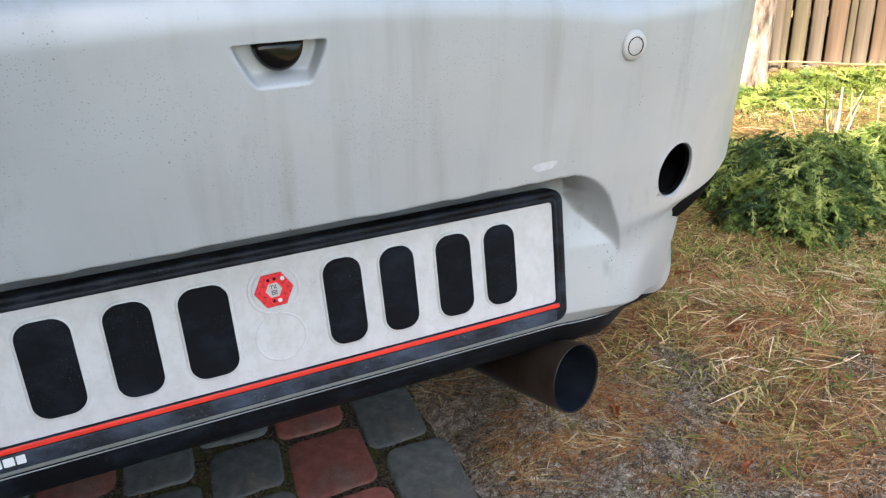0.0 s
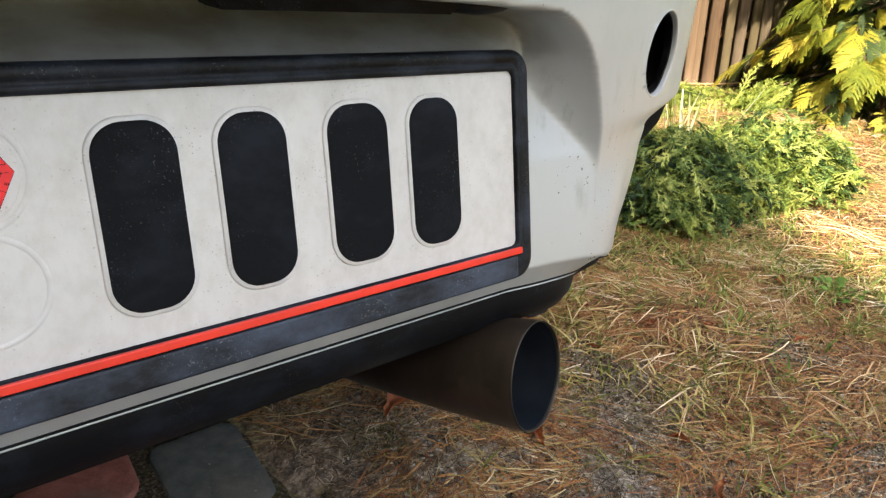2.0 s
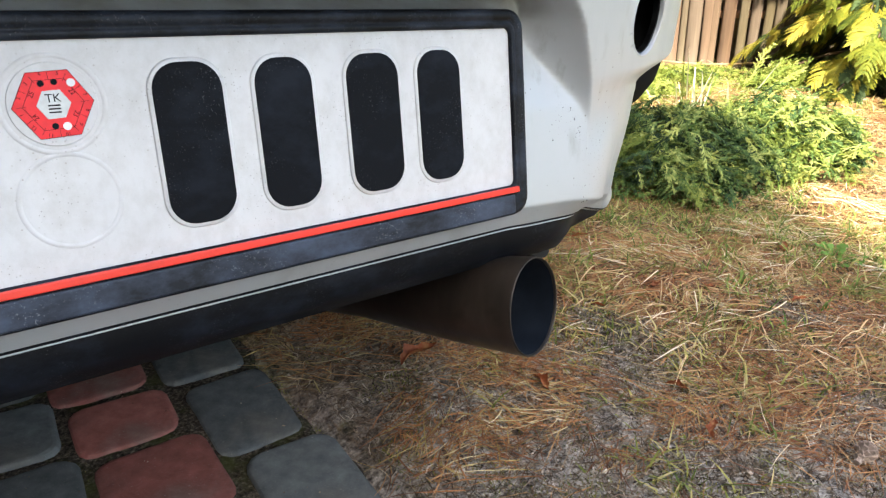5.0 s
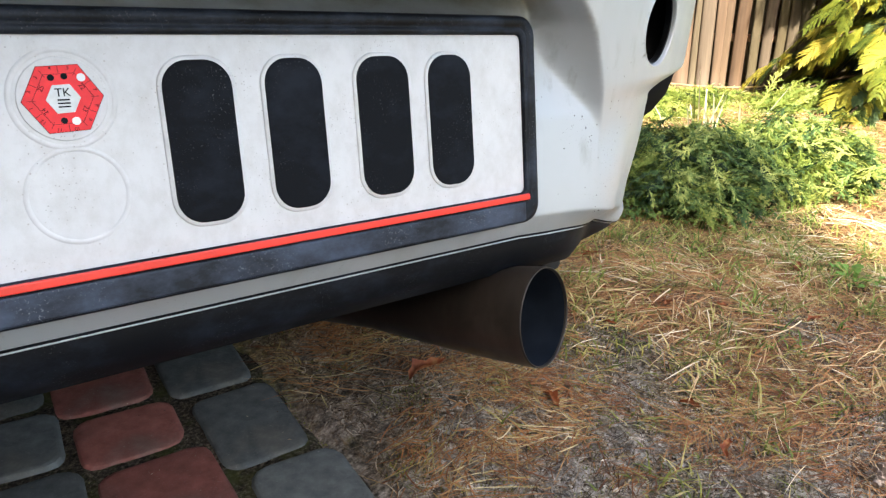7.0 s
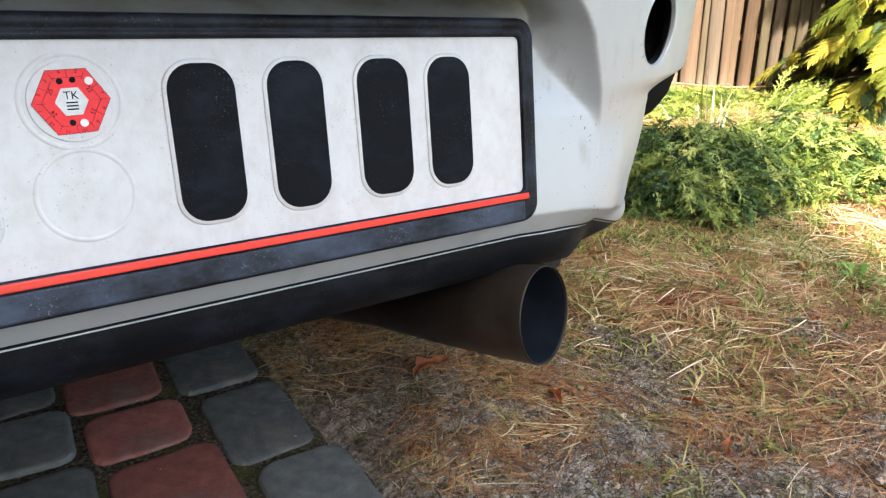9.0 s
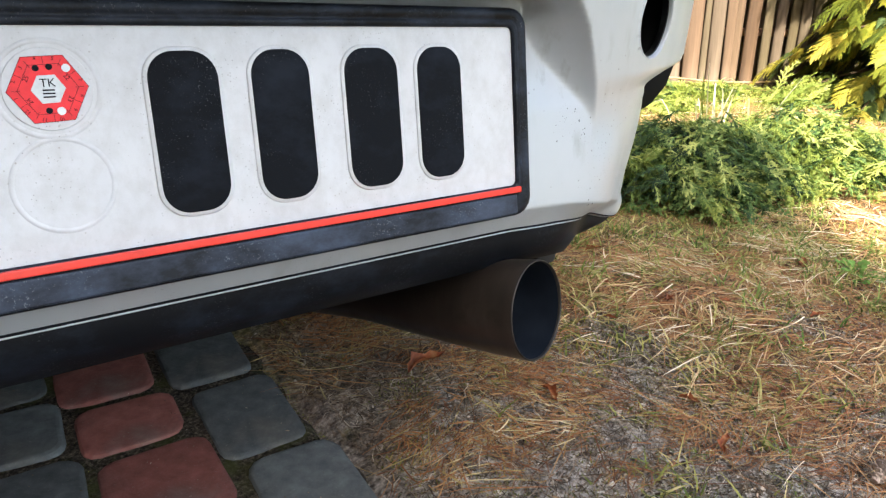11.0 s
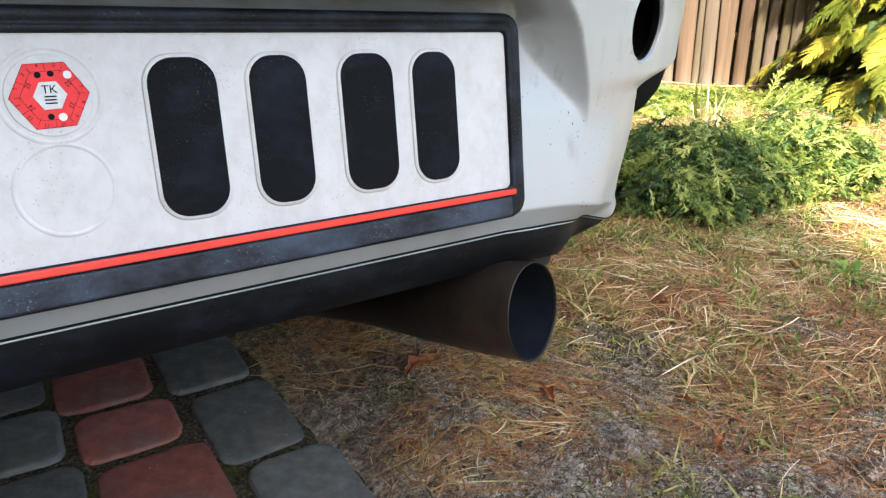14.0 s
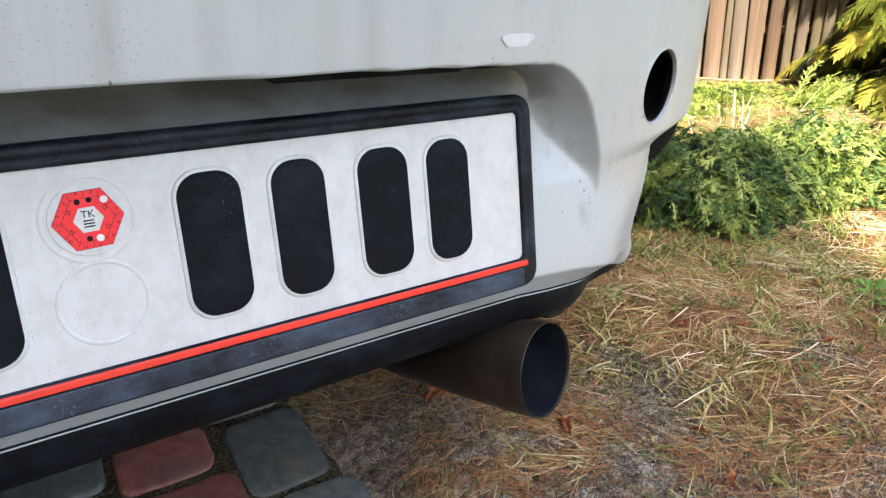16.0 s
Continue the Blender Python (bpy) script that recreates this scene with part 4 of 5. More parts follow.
def juniper(name, at, radii, count, label, seed, tilt=(-0.3, 0.5), fresh=0.35, lead=None, droop=0.09):
    random.seed(seed)
    top = holder(name, Matrix.Translation(at), label, "shrub", "low junipers")
    bl, young = Blades(), Blades()
    for k in range(count):
        a = random.uniform(0, 2 * math.pi)
        r = math.sqrt(random.uniform(0.02, 1.0)) * (1 + 0.25 * noise.noise((3 * math.cos(a), 3 * math.sin(a), seed)))
        rise = random.uniform(0.0, 1.0) ** 0.6
        lump = 1 + 0.55 * noise.noise((at[0] * 5 + 9 * r * math.cos(a), at[1] * 5 + 9 * r * math.sin(a), seed * 3.1))
        if lump < random.uniform(0.6, 0.9):
            continue
        h = radii[2] * math.sqrt(max(0.10, 1 - 0.8 * r * r)) * lerp(0.25, 1.0, rise) * lump
        e = Vector((radii[0] * r * math.cos(a), radii[1] * r * math.sin(a), max(0.02, h)))
        turn_a = a + random.gauss(0, 0.8)
        out = Vector((math.cos(turn_a), math.sin(turn_a), random.uniform(*tilt)))
        if lead:
            out = Vector(lead) + rnd_dir() * 0.35
        out.normalize()
        length = random.uniform(0.06, 0.12)
        up = (Vector((0, 0, 1)) + rnd_dir() * 0.6).normalized()
        shoot(young if rise > 0.6 and random.random() < fresh else bl, e - out * length * 0.7, out, up, length, random.randint(7, 10), random.uniform(0.016, 0.03), droop)
    for k in range(max(8, count // 40)):
        a = 2 * math.pi * k * 0.381966
        e = Vector((radii[0] * math.cos(a), radii[1] * math.sin(a), radii[2] * 0.5)) * random.uniform(0.4, 0.9)
        bm = bmesh.new()
        tube(bm, [Vector((0.08 * e.x, 0.08 * e.y, -0.005)), Vector((0.55 * e.x, 0.55 * e.y, 0.75 * e.z)), e], [0.005, 0.0035, 0.0015], 5)
        part("branch", bm, TWIG, top)
    data_object("foliage", bl.v, bl.f, JUNIPER, top)
    tagged(data_object("new_growth", young.v, young.f, JUNIPER_TIP, top), "pale yellow-green new growth")
    return top


juniper("juniper_shrub", (1.32, 0.98, 0.0), (0.24, 0.22, 0.115), 900, "low spreading green juniper on the needle-strewn soil", 3, (-0.6, 0.4), 0.25)
juniper("juniper_shrub", (1.62, 0.93, 0.0), (0.27, 0.20, 0.115), 800, "low yellow-green juniper beside the first", 4, (-0.5, 0.5), 0.5)
juniper("juniper_shrub", (1.98, 1.47, 0.0), (0.44, 0.18, 0.066), 1000, "pale green low juniper in front of the fence", 5, (-0.1, 0.5), 0.8)
juniper("juniper_shrub", (2.24, 1.25, 0.0), (0.15, 0.07, 0.11), 200, "upright feathery juniper shoots before the fence", 6, (0.3, 1.1), 0.95, (0.8, -0.1, 0.55), 0.05)


def fan(bl, root, p, way, up, length, depth=0):
    """A flat thuja spray: a stem with shorter sprays to both sides, all joined."""
    side = way.cross(up).normalized()
    n = 9 if depth == 0 else 7
    pts, q, d = [], p.copy(), way.copy()
    for k in range(n + 1):
        pts.append(q.copy())
        q = q + d * (length / n)
        d = (d + Vector((0, 0, -0.07)) + rnd_dir() * 0.05).normalized()
    left = bl.strip(pts, [0.0022 - 0.0012 * k / n for k in range(n + 1)], side)
    if root is not None:
        bl.f.append((root, left[0], left[0] + 1))
    for k in range(1, n + 1):
        along = (pts[k] - pts[k - 1]).normalized()
        for sgn in (-1, 1):
            w = (along * 0.85 + side * sgn * 0.7 + rnd_dir() * 0.1).normalized()
            sub = length * lerp(0.52, 0.16, k / n) * random.uniform(0.8, 1.2)
            if depth < 1:
                fan(bl, left[k], pts[k], w, up, sub, depth + 1)
            else:
                bl.leaf(left[k], pts[k], w, w.cross(up).normalized(), max(0.006, 0.6 * sub), 0.0013 + 0.022 * sub)
    bl.leaf(left[-1], pts[-1], d, side, 0.012, 0.002)


def thuja(at, radius, height, count, seed):
    """Limbs sweep out from the trunk, dip and lift again; flat sprays hang from both sides of each."""
    random.seed(seed)
    top = holder("thuja_tree", Matrix.Translation(at), "yellow-green thuja with feathery flat sprays near the fence", "tree")
    outer_leaves, inside = Blades(), Blades()
    bm = bmesh.new()
    tube(bm, [Vector((0, 0, -0.02)), Vector((0.01, 0, 0.6)), Vector((0, 0.01, height * 0.8))], [0.035, 0.026, 0.008], 10)
    part("trunk", bm, TWIG, top, "brown trunk")
    for k in range(count):
        z = height * ((k + random.random()) / count) ** 1.35
        a = k * 2.39996 + random.uniform(-0.4, 0.4)
        reach = radius * (1 - 0.6 * z / height) * random.uniform(0.7, 1.1)
        flat = Vector((math.cos(a), math.sin(a), 0))
        across = Vector((-flat.y, flat.x, 0))
        lift = random.uniform(0.0, 0.25)
        pts = [Vector((0, 0, z)) + flat * reach * t + Vector((0, 0, reach * (lift * t - 0.35 * t * t))) + across * 0.03 * math.sin(5 * t + k) for t in (0.0, 0.2, 0.4, 0.55, 0.7, 0.82, 0.92, 1.0)]
        bm = bmesh.new()
        tube(bm, pts, [lerp(0.007, 0.0015, t / 7) for t in range(8)], 5)
        part("limb", bm, TWIG, top)
        for n in range(2, 8):
            along = (pts[n] - pts[n - 1]).normalized()
            for sgn in (-1, 1):
                for repeat in range(2):
                    way = (along * 0.7 + across * sgn * random.uniform(0.3, 0.9) + Vector((0, 0, random.uniform(-0.6, 0.15)))).normalized()
                    face = (flat * random.uniform(0.2, 0.8) + Vector((0, 0, random.uniform(0.3, 0.9))) + rnd_dir() * 0.5).normalized()
                    # sprays near the trunk get the green with shade painted in
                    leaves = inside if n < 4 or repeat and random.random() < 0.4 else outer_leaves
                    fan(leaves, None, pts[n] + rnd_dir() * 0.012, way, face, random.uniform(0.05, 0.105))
        fan(outer_leaves, None, pts[-1], (pts[-1] - pts[-2]).normalized(), (flat * 0.5 + Vector((0, 0, 1)) + rnd_dir() * 0.3).normalized(), random.uniform(0.1, 0.16))
    data_object("crown", outer_leaves.v, outer_leaves.f, THUJA, top)
    data_object("shaded_crown", inside.v, inside.f, THUJA_SHADE, top)
    return top


thuja((2.68, 1.06, 0.0), 0.46, 1.6, 150, 21)


# ---- grass, needles and leaves on the ground ----
def clear_of_paving(x, y):
    return x > 0.335 + 0.02 * noise.noise((y * 7, 2.0, 0))


def grass(count, seed):
    random.seed(seed)
    bl = Blades()
    made = 0
    while made < count:
        pick = random.random()
        if pick > 0.9:
            x, y = random.uniform(1.3, 2.4), random.uniform(0.9, 1.75)
        elif pick > 0.2:
            x, y = random.uniform(0.4, 1.35), random.uniform(0.15, 1.05)
        else:
            x, y = random.uniform(0.36, 2.6), random.uniform(-0.1, 1.9)
        thick = 1.1 * noise.noise((x * 15, y * 15, 7.7)) + 0.7 * noise.noise((x * 4.5, y * 4.5, 2.7)) + 0.45 * smooth01((x + y - 1.0) / 0.9) - 0.7 * smooth01((0.62 - x) / 0.2) - 0.25 * smooth01((0.42 - y) / 0.15)
        if thick < random.uniform(-0.1, 0.8) or not clear_of_paving(x, y):
            continue
        tall = lerp(0.008, 0.03, random.random() ** 2) * lerp(0.8, 1.2, smooth01((x + y - 2.0) / 0.9))
        a = random.uniform(0, 2 * math.pi)
        lean = Vector((math.cos(a), math.sin(a), 0))
        side = Vector((-lean.y, lean.x, 0))
        p = Vector((x, y, ground_height(x, y) - 0.002))
        k = random.uniform(0.4, 2.4)
        pts = [p + Vector((0, 0, tall * t * (1.25 - 0.5 * t))) + lean * tall * k * t * t for t in (0, 0.4, 0.75, 1.0)]
        w = random.uniform(0.0006, 0.0014)
        bl.strip(pts, [w, w, w * 0.7, w * 0.1], side)
        made += 1
    ob = data_object("grass", bl.v, bl.f, GRASS)
    return tagged(ob, "thin green and straw-coloured grass among pine needles", "grass", kind="stuff")


def litter_spot():
    pick = random.random()
    if pick < 0.62:
        return random.uniform(0.33, 1.2), random.uniform(0.1, 1.05)
    return random.uniform(0.33, 2.4), random.uniform(-0.2, 1.7)


def needle(bl, x, y, a, length, wide):
    d = Vector((math.cos(a), math.sin(a), random.uniform(-0.05, 0.1)))
    side = Vector((-d.y, d.x, 0)).normalized()
    p = Vector((x, y, ground_height(x, y) + random.uniform(0.0003, 0.005)))
    bow = side * random.gauss(0, 0.05) * length
    pts = [p, p + d * length * 0.33 + bow * 0.8, p + d * length * 0.67 + bow, p + d * length]
    bl.strip(pts, [wide, wide, wide, wide * 0.3], (side + Vector((0, 0, random.uniform(-0.5, 0.5)))).normalized())


def needles(count, bundles, seed):
    """Broken needles all over the mat, and loose bundles of long ones that lie the same way."""
    random.seed(seed)
    bl = Blades()
    made = 0
    while made < count:
        x, y = litter_spot()
        if not clear_of_paving(x, y):
            continue
        near = smooth01((0.95 - x) / 0.35) * max(smooth01((1.15 - x - y) / 0.2), 0.4 * smooth01((1.2 - x - 0.6 * y) / 0.3))
        if 1.7 * noise.noise((x * 8, y * 8, 1.2)) + 1.3 * noise.noise((x * 21, y * 21, 3.3)) - 1.0 * near < random.uniform(-0.9, 0.5):
            continue
        a = 2.8 + 2.0 * noise.noise((x * 8, y * 8, 6.0)) + random.gauss(0, 0.7)
        needle(bl, x, y, a, lerp(0.007, 0.034, random.random() ** 1.6), random.uniform(0.0003, 0.0007))
        made += 1
    made = 0
    while made < bundles:
        x, y = litter_spot()
        if not clear_of_paving(x - 0.04, y) or noise.noise((x * 5, y * 5, 17.0)) < random.uniform(-0.5, 0.3) or (x < 0.62 or x + y < 1.15) and random.random() < 0.85:
            continue
        a = random.gauss(2.9, 0.5) if random.random() < 0.75 else random.uniform(0, 6.28)
        spread = random.uniform(0.012, 0.03)
        for k in range(random.randint(5, 16)):
            px, py = x + random.gauss(0, spread), y + random.gauss(0, spread)
            if clear_of_paving(px - 0.03, py):
                needle(bl, px, py, a + random.gauss(0, 0.25), random.uniform(0.03, 0.09), random.uniform(0.0003, 0.00062))
        made += 1
    ob = data_object("pine_needles", bl.v, bl.f, NEEDLE)
    return tagged(ob, "fallen brown and straw-coloured pine needles", "pine needles", kind="stuff")


def debris(count, seed):
    """Crumbs of bark, sand and leaf on the soil."""
    random.seed(seed)
    bl = Blades()
    for k in range(count):
        x, y = litter_spot() if random.random() < 0.85 else (random.uniform(-0.5, 0.36), random.uniform(0.1, 1.2))
        if x < 0.62 and y > 0.5 and random.random() < 0.6:
            continue
        size = random.uniform(0.0008, 0.003) * (1 if random.random() < 0.95 else 2.0)
        if not clear_of_paving(x, y):
            size *= 0.45
        p = Vector((x, y, ground_height(x, y) + (0.002 if clear_of_paving(x, y) else 0.006)))
        u, v = rnd_dir() * size, rnd_dir() * size * 0.7
        u.z *= 0.5
        v.z *= 0.5
        n = len(bl.v)
        for q in (p - u, p + v, p + u, p - v, p + Vector((0, 0, size * 0.6))):
            bl.v.append(tuple(q))
        bl.f += [(n, n + 1, n + 4), (n + 1, n + 2, n + 4), (n + 2, n + 3, n + 4), (n + 3, n, n + 4)]
    for k in range(2 * count):
        x, y = litter_spot()
        if not clear_of_paving(x, y):
            continue
        a = random.uniform(0, 6.28)
        d = Vector((math.cos(a), math.sin(a), random.uniform(0, 0.2)))
        side = Vector((-d.y, d.x, 0.3)).normalized()
        length = random.uniform(0.006, 0.022)
        p = Vector((x, y, ground_height(x, y) + 0.0006))
        bow = side * random.uniform(-0.3, 0.3) * length
        w = random.uniform(0.0002, 0.0006)
        bl.strip([p, p + d * length * 0.5 + bow, p + d * length], [w, w, w * 0.5], side)
    ob = data_object("litter", bl.v, bl.f, DEBRIS)
    return tagged(ob, "crumbs of bark, sand and dry leaf on the soil", "litter", kind="stuff")


def moss(count, seed):
    """Tiny upright tufts in the joints and in patches on the soil."""
    random.seed(seed)
    bl = Blades()
    made = 0
    while made < count:
        x, y = litter_spot()
        joint = random.random() < 0.3
        if joint:
            x, y = random.uniform(-0.3, 0.34), random.uniform(0.2, 1.1)
            if abs((0.268 + 0.0495 - x) % 0.099) > 0.006 and abs((0.268 + 0.0495 - x) % 0.099) < 0.093:
                continue
            if noise.noise((x * 9, y * 9, 5)) < -0.05:
                continue
        elif noise.noise((x * 16, y * 16, 9.2)) < random.uniform(-0.1, 0.4) or not clear_of_paving(x, y):
            continue
        h = random.uniform(0.002, 0.006) * (0.7 if joint else 1.0)
        p = Vector((x, y, ground_height(x, y) - 0.001))
        d = (Vector((0, 0, 1)) + rnd_dir() * 0.8).normalized()
        side = d.cross(rnd_dir()).normalized()
        bl.strip([p, p + d * h * 0.6, p + d * h], [0.0003, 0.0005, 0.0001], side)
        made += 1
    ob = data_object("moss", bl.v, bl.f, MOSS)
    return tagged(ob, "yellow-green moss tufts in joints and on soil", "moss", kind="stuff")


def straw(count, seed):
    """Long dead grass stems, matted flat in patches that each lie one way."""
    random.seed(seed)
    bl = Blades()
    made = 0
    while made < count:
        x, y = (random.uniform(0.4, 1.5), random.uniform(0.15, 1.1)) if random.random() < 0.7 else (random.uniform(1.0, 2.4), random.uniform(0.5, 1.7))
        if not clear_of_paving(x - 0.02, y):
            continue
        thick = noise.noise((x * 7, y * 7, 21.0)) + 0.5 * noise.noise((x * 18, y * 18, 5.0)) + 0.6 * smooth01((x + y - 1.2) / 0.5) - 0.9 * smooth01((0.68 - x) / 0.2) - 0.7 * smooth01((y - 0.68) / 0.15) * smooth01((1.9 - x) / 0.5)
        if thick < random.uniform(-0.15, 0.7):
            continue
        a = 2.9 + 2.4 * noise.noise((x * 9, y * 9, 14.0)) + random.gauss(0, 0.6)
        length = lerp(0.02, 0.085, random.random() ** 1.6)
        d = Vector((math.cos(a), math.sin(a), 0))
        side = Vector((-d.y, d.x, 0))
        base = ground_height(x, y) + random.uniform(0.002, 0.008)
        arch, bow = random.uniform(0.0, 0.06) * length, random.gauss(0, 0.03) * length
        pts = [Vector((x, y, base)) + d * length * t + side * bow * math.sin(math.pi * t) + Vector((0, 0, arch * math.sin(math.pi * t))) for t in (0, 0.25, 0.5, 0.75, 1.0)]
        w = lerp(0.0003, 0.0009, random.random() ** 1.5) * lerp(0.65, 1.0, smooth01((x + y - 1.1) / 0.3))
        bl.strip(pts, [w, w, w, w * 0.8, w * 0.2], (side + Vector((0, 0, random.uniform(-0.6, 0.6)))).normalized())
        made += 1
    ob = data_object("straw", bl.v, bl.f, STRAW)
    return tagged(ob, "matted pale dead grass stems lying on the soil", "straw", kind="stuff")


def green_tufts(count, seed):
    """Small clumps of living grass scattered in the needle carpet."""
    random.seed(seed)
    bl = Blades()
    made = 0
    while made < count:
        x, y = (random.uniform(0.78, 1.4), random.uniform(0.35, 0.95)) if random.random() < 0.75 else (random.uniform(1.3, 2.4), random.uniform(0.6, 1.7))
        if noise.noise((x * 4, y * 4, 33.0)) + 0.5 * smooth01((x - 0.8) / 0.4) < random.uniform(-0.2, 0.6):
            continue
        for k in range(random.randint(5, 14)):
            a = random.uniform(0, 2 * math.pi)
            lean = Vector((math.cos(a), math.sin(a), 0))
            px, py = x + random.gauss(0, 0.008), y + random.gauss(0, 0.008)
            tall, reach = random.uniform(0.008, 0.028), random.uniform(0.3, 2.2)
            p = Vector((px, py, ground_height(px, py) - 0.001))
            pts = [p + Vector((0, 0, tall * t * (1.3 - 0.5 * t))) + lean * tall * reach * t * t for t in (0, 0.4, 0.75, 1.0)]
            w = random.uniform(0.0006, 0.0013)
            bl.strip(pts, [w, w, w * 0.7, w * 0.1], Vector((-lean.y, lean.x, 0)))
        made += 1
    ob = data_object("green_grass", bl.v, bl.f, FRESH)
    return tagged(ob, "small fresh green grass clumps in the needles", "grass", kind="stuff")


def clods(count, seed):
    """Grey crumbs of dry sandy earth beside the drive."""
    random.seed(seed)
    bl = Blades()
    made = 0
    while made < count:
        x, y = random.uniform(0.36, 1.05), random.uniform(0.12, 0.72)
        if not clear_of_paving(x - 0.01, y) or noise.noise((x * 8, y * 8, 41.0)) - 1.8 * (y - 0.38) < random.uniform(-0.4, 0.6):
            continue
        size = random.uniform(0.0006, 0.0019) * (1 if random.random() < 0.95 else 1.7)
        p = Vector((x, y, ground_height(x, y) + size * 0.2))
        n = len(bl.v)
        turn_a = random.uniform(0, 6.28)
        for ring, rad in ((-0.3, 0.8), (0.35, 0.9)):
            for q in range(5):
                a = turn_a + q * 1.2566 + ring
                rr = size * rad * random.uniform(0.7, 1.2)
                bl.v.append((p.x + rr * math.cos(a), p.y + rr * math.sin(a), p.z + ring * size * random.uniform(0.7, 1.2)))
        bl.v.append((p.x, p.y, p.z + size * 0.75))
        for q in range(5):
            q2 = (q + 1) % 5
            bl.f += [(n + q, n + q2, n + 5 + q2, n + 5 + q), (n + 5 + q, n + 5 + q2, n + 10)]
        made += 1
    ob = data_object("earth_crumbs", bl.v, bl.f, EARTH)
    return tagged(ob, "grey crumbs of dry sandy earth", "earth", kind="stuff")


grass(14000, 31)
needles(48000, 680, 32)
debris(30000, 33)
moss(60000, 34)
straw(9000, 35)
green_tufts(190, 36)
clods(14000, 37)

# broad dry and green blades between the shrubs
random.seed(8)
for tx, ty, count in ((1.66, 1.17, 11), (1.80, 1.18, 6)):
    tuft = holder("grass_tuft", Matrix.Translation((tx, ty, 0.0)), "tuft of broad pale grass blades behind the juniper", "grass", "grass tufts")
    for k in range(count):
        bl = Blades()
        a = random.uniform(0, 2 * math.pi)
        lean = Vector((math.cos(a), math.sin(a), 0))
        p = Vector((random.gauss(0, 0.04), random.gauss(0, 0.03), -0.003))
        tall, b, kink = random.uniform(0.12, 0.2), random.uniform(0.1, 0.6), random.uniform(0.75, 1.25)
        pts = [p + Vector((0, 0, tall * min(t, kink) - 0.5 * tall * max(0.0, t - kink))) + lean * tall * (b * t + 0.6 * max(0.0, t - kink)) for t in (0, 0.3, 0.6, 0.85, 1.0)]
        w = random.uniform(0.0022, 0.0036)
        bl.strip(pts, [w * 0.8, w, w * 0.9, w * 0.6, 0.0003], (Vector((-lean.y, lean.x, 0)) + rnd_dir() * 0.5).normalized())
        if k % 4 == 1:
            data_object("blade", bl.v, bl.f, FRESH, tuft)
        else:
            tagged(data_object("blade", bl.v, bl.f, DRY_BLADE, tuft), "pale dry blade")


# ---- fallen leaves and a cone ----
def leaf_mesh():
    bm = bmesh.new()
    n = 9
    rows = []
    for k in range(n):
        t = k / (n - 1)
        w = 0.010 * math.sin(math.pi * min(1, t * 1.02)) ** 0.8 * (1 + 0.35 * math.sin(t * 19))
        z = 0.009 * t * t + 0.001
        up = 0.9 * w * (1 + 0.4 * math.sin(t * 7))
        bend = 0.006 * math.sin(t * 5)
        rows.append([bm.verts.new((0.05 * t, bend - 0.7 * w, z + up)), bm.verts.new((0.05 * t + 0.002, bend - 0.4 * w, z + 0.25 * up)), bm.verts.new((0.05 * t, bend, z)), bm.verts.new((0.05 * t + 0.002, bend + 0.5 * w, z + 0.2 * up)), bm.verts.new((0.05 * t, bend + 0.9 * w, z + 0.75 * up))])
    for a, b in zip(rows, rows[1:]):
        for k in range(4):
            bm.faces.new((a[k], a[k + 1], b[k + 1], b[k]))
    return bm


random.seed(77)
first = tagged(mesh_object("fallen_leaf", leaf_mesh(), OAK, None, True), "curled dry orange-brown leaf lying on the soil", "leaf", "fallen leaves")
spots = [(0.44, 0.695), (0.64, 0.80), (0.836, 0.657), (0.94, 0.51), (0.72, 0.668), (0.66, 0.505), (1.02, 0.70), (0.80, 0.74), (0.55, 0.6), (0.9, 0.6), (0.62, 0.42), (1.1, 0.6), (0.86, 0.83), (1.2, 0.78)]
for k, (x, y) in enumerate(spots):
    m = Matrix.Translation((x, y, ground_height(x, y) + 0.004)) @ Euler((random.uniform(-0.15, 0.15), random.uniform(-0.15, 0.1), random.uniform(0, 6.28) if k else 0.15)).to_matrix().to_4x4()
    size = random.uniform(0.35, 0.75)
    if k == 0:
        first.matrix_world = m
    else:
        copy_thing(first, m @ Matrix.Scale(size, 4))

# a small fresh weed
random.seed(41)
weed = holder("weed", Matrix.Translation((1.15, 0.545, ground_height(1.15, 0.545))), "small bright green broad-leaved weed on the needles", "plant")
for k in range(34):
    a, reach = random.uniform(0, 2 * math.pi), 0.036 * math.sqrt(random.random())
    size = random.uniform(0.004, 0.008)
    way = Vector((math.cos(a), math.sin(a), random.uniform(0.0, 0.6))).normalized()
    side = Vector((-math.sin(a), math.cos(a), random.uniform(-0.3, 0.3))).normalized()
    root = Vector((0.35 * reach * math.cos(a), 0.35 * reach * math.sin(a), -0.001))
    p = Vector((reach * math.cos(a), reach * math.sin(a), random.uniform(0.006, 0.018)))
    v = [root - side * 0.0006, root + side * 0.0006, p - way * size - side * 0.001, p - way * size + side * 0.001, p - side * size * 0.7, p + side * size * 0.7, p + way * size * 0.7 - side * size * 0.45, p + way * size * 0.7 + side * size * 0.45, p + way * size - Vector((0, 0, 0.002))]
    data_object("leaf", [tuple(q) for q in v], [(0, 1, 3, 2), (2, 3, 5, 4), (4, 5, 7, 6), (6, 7, 8)], WEED, weed)

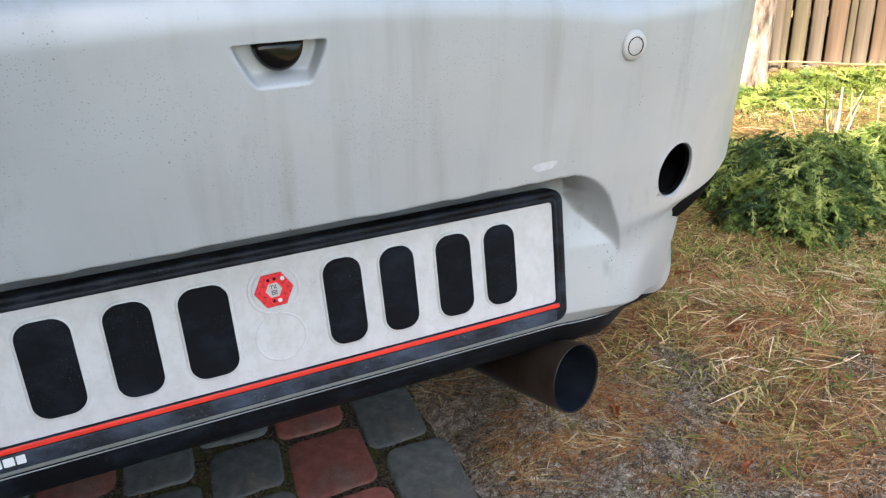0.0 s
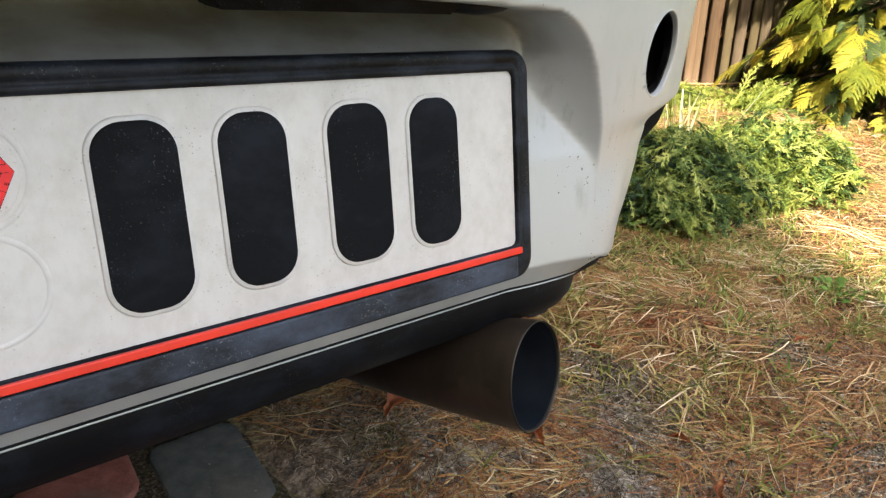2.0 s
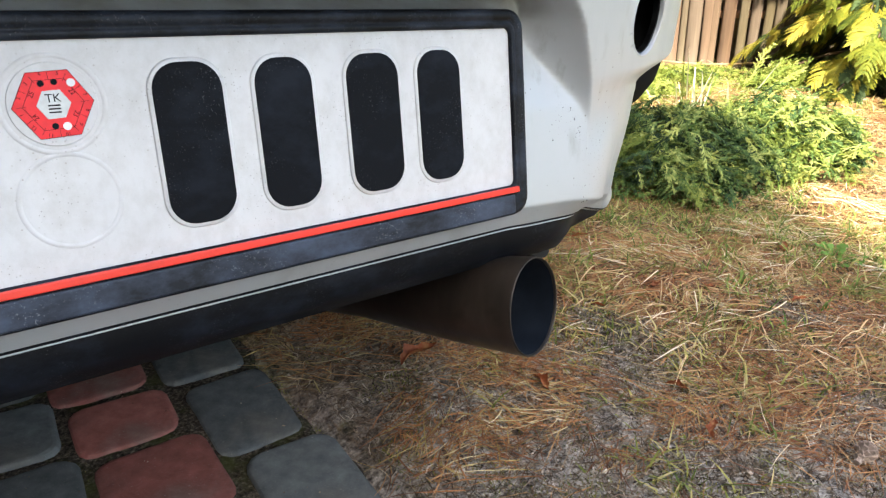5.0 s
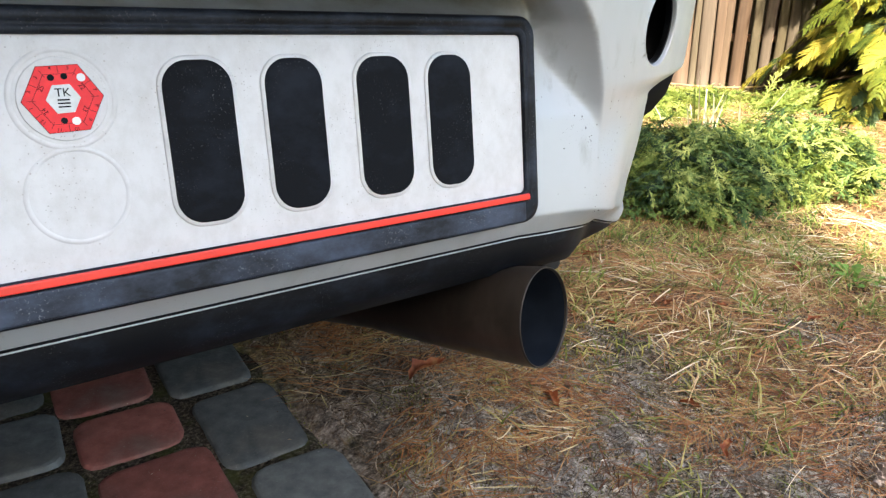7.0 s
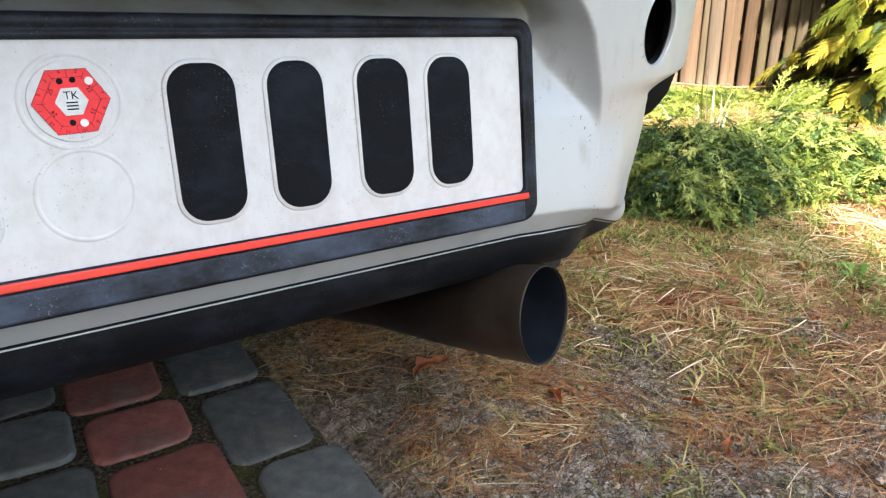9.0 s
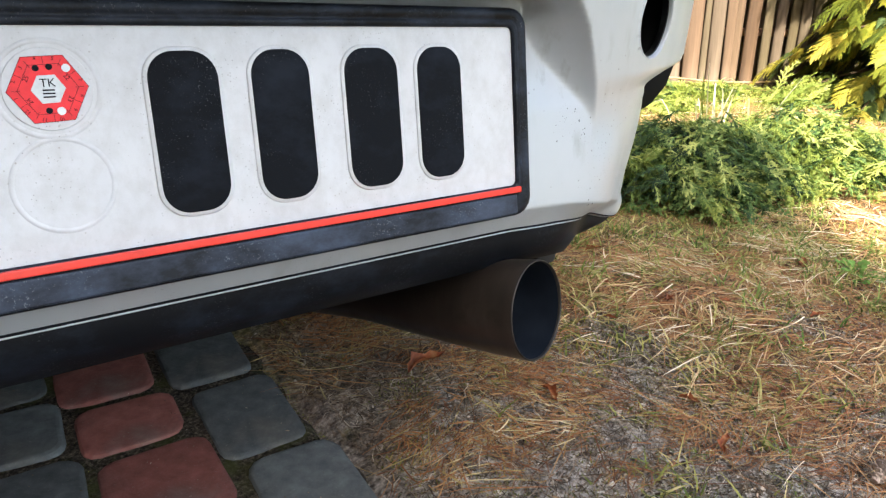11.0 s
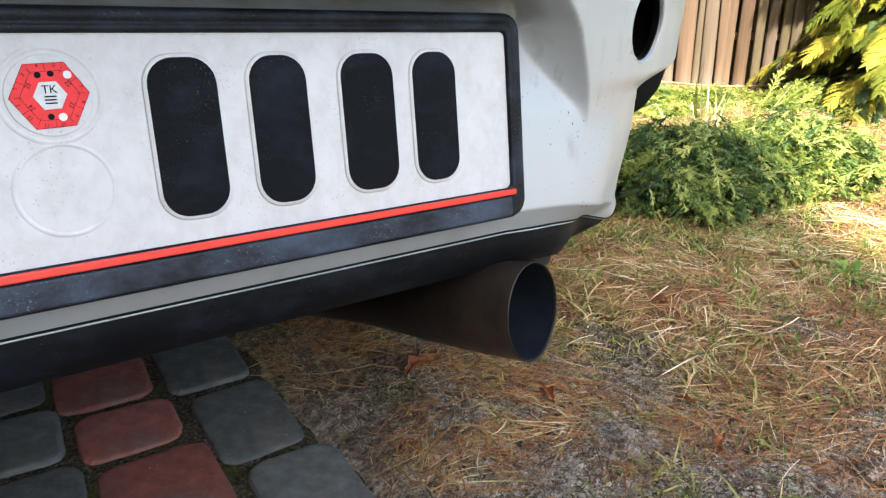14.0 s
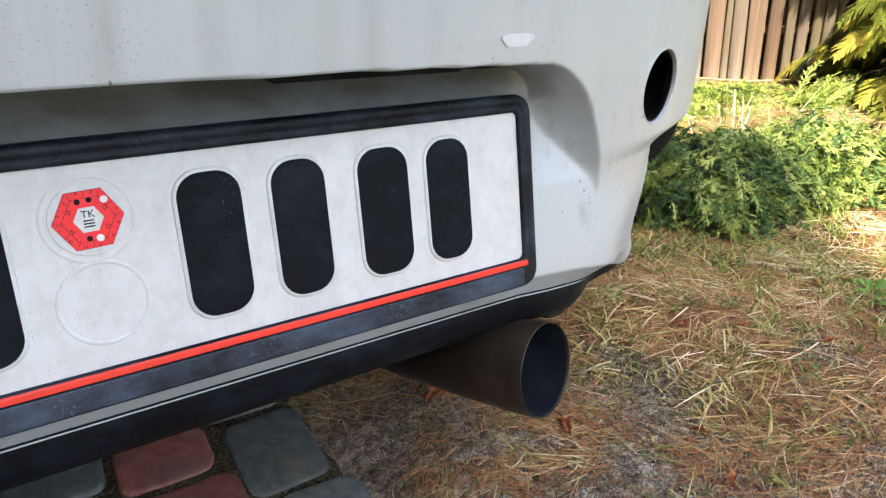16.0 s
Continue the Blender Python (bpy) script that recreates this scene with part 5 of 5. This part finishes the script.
cone = holder("pine_cone", Matrix.Translation((0.717, 0.320, ground_height(0.717, 0.320) + 0.012)) @ Matrix.Rotation(radians(75), 4, "Y") @ Matrix.Scale(0.8, 4), "small open brown pine cone on the soil", "pine cone")
bm = bmesh.new()
tube(bm, [Vector((0, 0, -0.018)), Vector((0, 0, 0)), Vector((0, 0, 0.018))], [0.004, 0.007, 0.002], 8)
part("core", bm, CONE, cone)
for k in range(48):
    t = k / 47
    a = k * 2.39996
    r = 0.013 * math.sin(math.pi * lerp(0.12, 0.95, t)) + 0.001
    bm = bmesh.new()
    box(bm, (0.002, -0.0032, -0.0008), (r, 0.0032, 0.0008), 0.0005)
    ob = part("scale", bm, CONE, cone)
    ob.matrix_local = Matrix.Translation((0, 0, lerp(-0.016, 0.017, t))) @ Matrix.Rotation(a, 4, "Z") @ Matrix.Rotation(radians(-25), 4, "Y")


# ---- paving stones ----
def paver_mesh(w, d, form):
    """A tumbled concrete stone with a rounded, slightly uneven top."""
    bm = bmesh.new()
    r = 0.017
    rings = []
    for inset, z in ((0.0, -0.05), (0.0, -0.006), (0.0008, -0.003), (0.0026, -0.001), (0.0055, -0.0002), (0.012, 0.0)):
        base = outline_round(-w / 2 + inset, w / 2 - inset, -d / 2 + inset, d / 2 - inset, max(0.004, r - inset * 0.5), 3)
        rings.append([bm.verts.new((x + 0.0035 * noise.noise((x * 22, y * 22, form)) + 0.001 * noise.noise((x * 90, y * 90, form)), y + 0.0035 * noise.noise((x * 22, y * 22, form + 3)) + 0.001 * noise.noise((x * 90, y * 90, form + 7)), z)) for x, y in base])
    n = len(rings[0])
    for a, b in zip(rings, rings[1:]):
        for k in range(n):
            bm.faces.new((a[k], a[(k + 1) % n], b[(k + 1) % n], b[k]))
    bm.faces.new(rings[-1])
    me = bpy.data.meshes.new("paver")
    bm.to_mesh(me)
    bm.free()
    return me


bm = bmesh.new()
fill = [[bm.verts.new((x, y, -0.0045 + 0.0018 * noise.noise((x * 30, y * 30, 3)) - 0.016 * smooth01((x - 0.318 - 0.022 * noise.noise((x * 16, y * 16, 9))) / 0.02))) for x in (-0.66 + 0.009 * k for k in range(117))] for y in (-0.35 + 0.009 * k for k in range(234))]
for a, b in zip(fill, fill[1:]):
    for k in range(len(a) - 1):
        bm.faces.new((a[k], a[k + 1], b[k + 1], b[k]))
tagged(mesh_object("joint_filling", bm, JOINT, None, True), "dark mossy earth in the joints of the paving", "joint earth", kind="structure")
paving = tagged(new("paving"), "drive of tumbled grey and red paving stones", "paving", kind="structure")
random.seed(5)
COLUMNS = 9
lengths = (0.082, 0.105, 0.122)
joints = {0: (0.664, 0.136), 1: (0.735, 0.118), 2: (0.763, 0.1)}     # one cross joint and the usual length
shapes = {}
for c in range(COLUMNS):
    x = 0.269 - 0.099 * c
    start, usual = joints.get(c, (0.62 + 0.03 * (c % 3), 0))
    y = start - (usual or 0.1) * 11
    k = 0
    while y < 1.75:
        d = usual or random.choice(lengths)
        if c == 1 and 0.72 < y < 0.75:
            d = 0.09
        red = c == 1 or random.random() < 0.12 and c > 3
        key = (round(d, 3), red, c == 1 and y < 0.66, random.randint(0, 3))
        if key not in shapes:
            me = paver_mesh((0.103 if d < 0.13 and y < 0.66 else 0.0955) if red else 0.0895, d - 0.009, 1.7 * len(shapes) + 0.4)
            me.materials.append(PAVER_RED if red else PAVER_GREY)
            shapes[key] = me
        ob = new("paver", shapes[key])
        ob.parent = paving
        ob.matrix_local = Matrix.Translation((x + random.uniform(-0.002, 0.002) + (0.011 if c == 0 and y < 0.65 else (0.003 if y < 0.66 else -0.002) if c == 1 else 0), y + d / 2, random.uniform(-0.002, 0.003))) @ Euler((random.uniform(-0.015, 0.015), random.uniform(-0.015, 0.015), random.uniform(-0.09, -0.04))).to_matrix().to_4x4()
        y += d
        k += 1
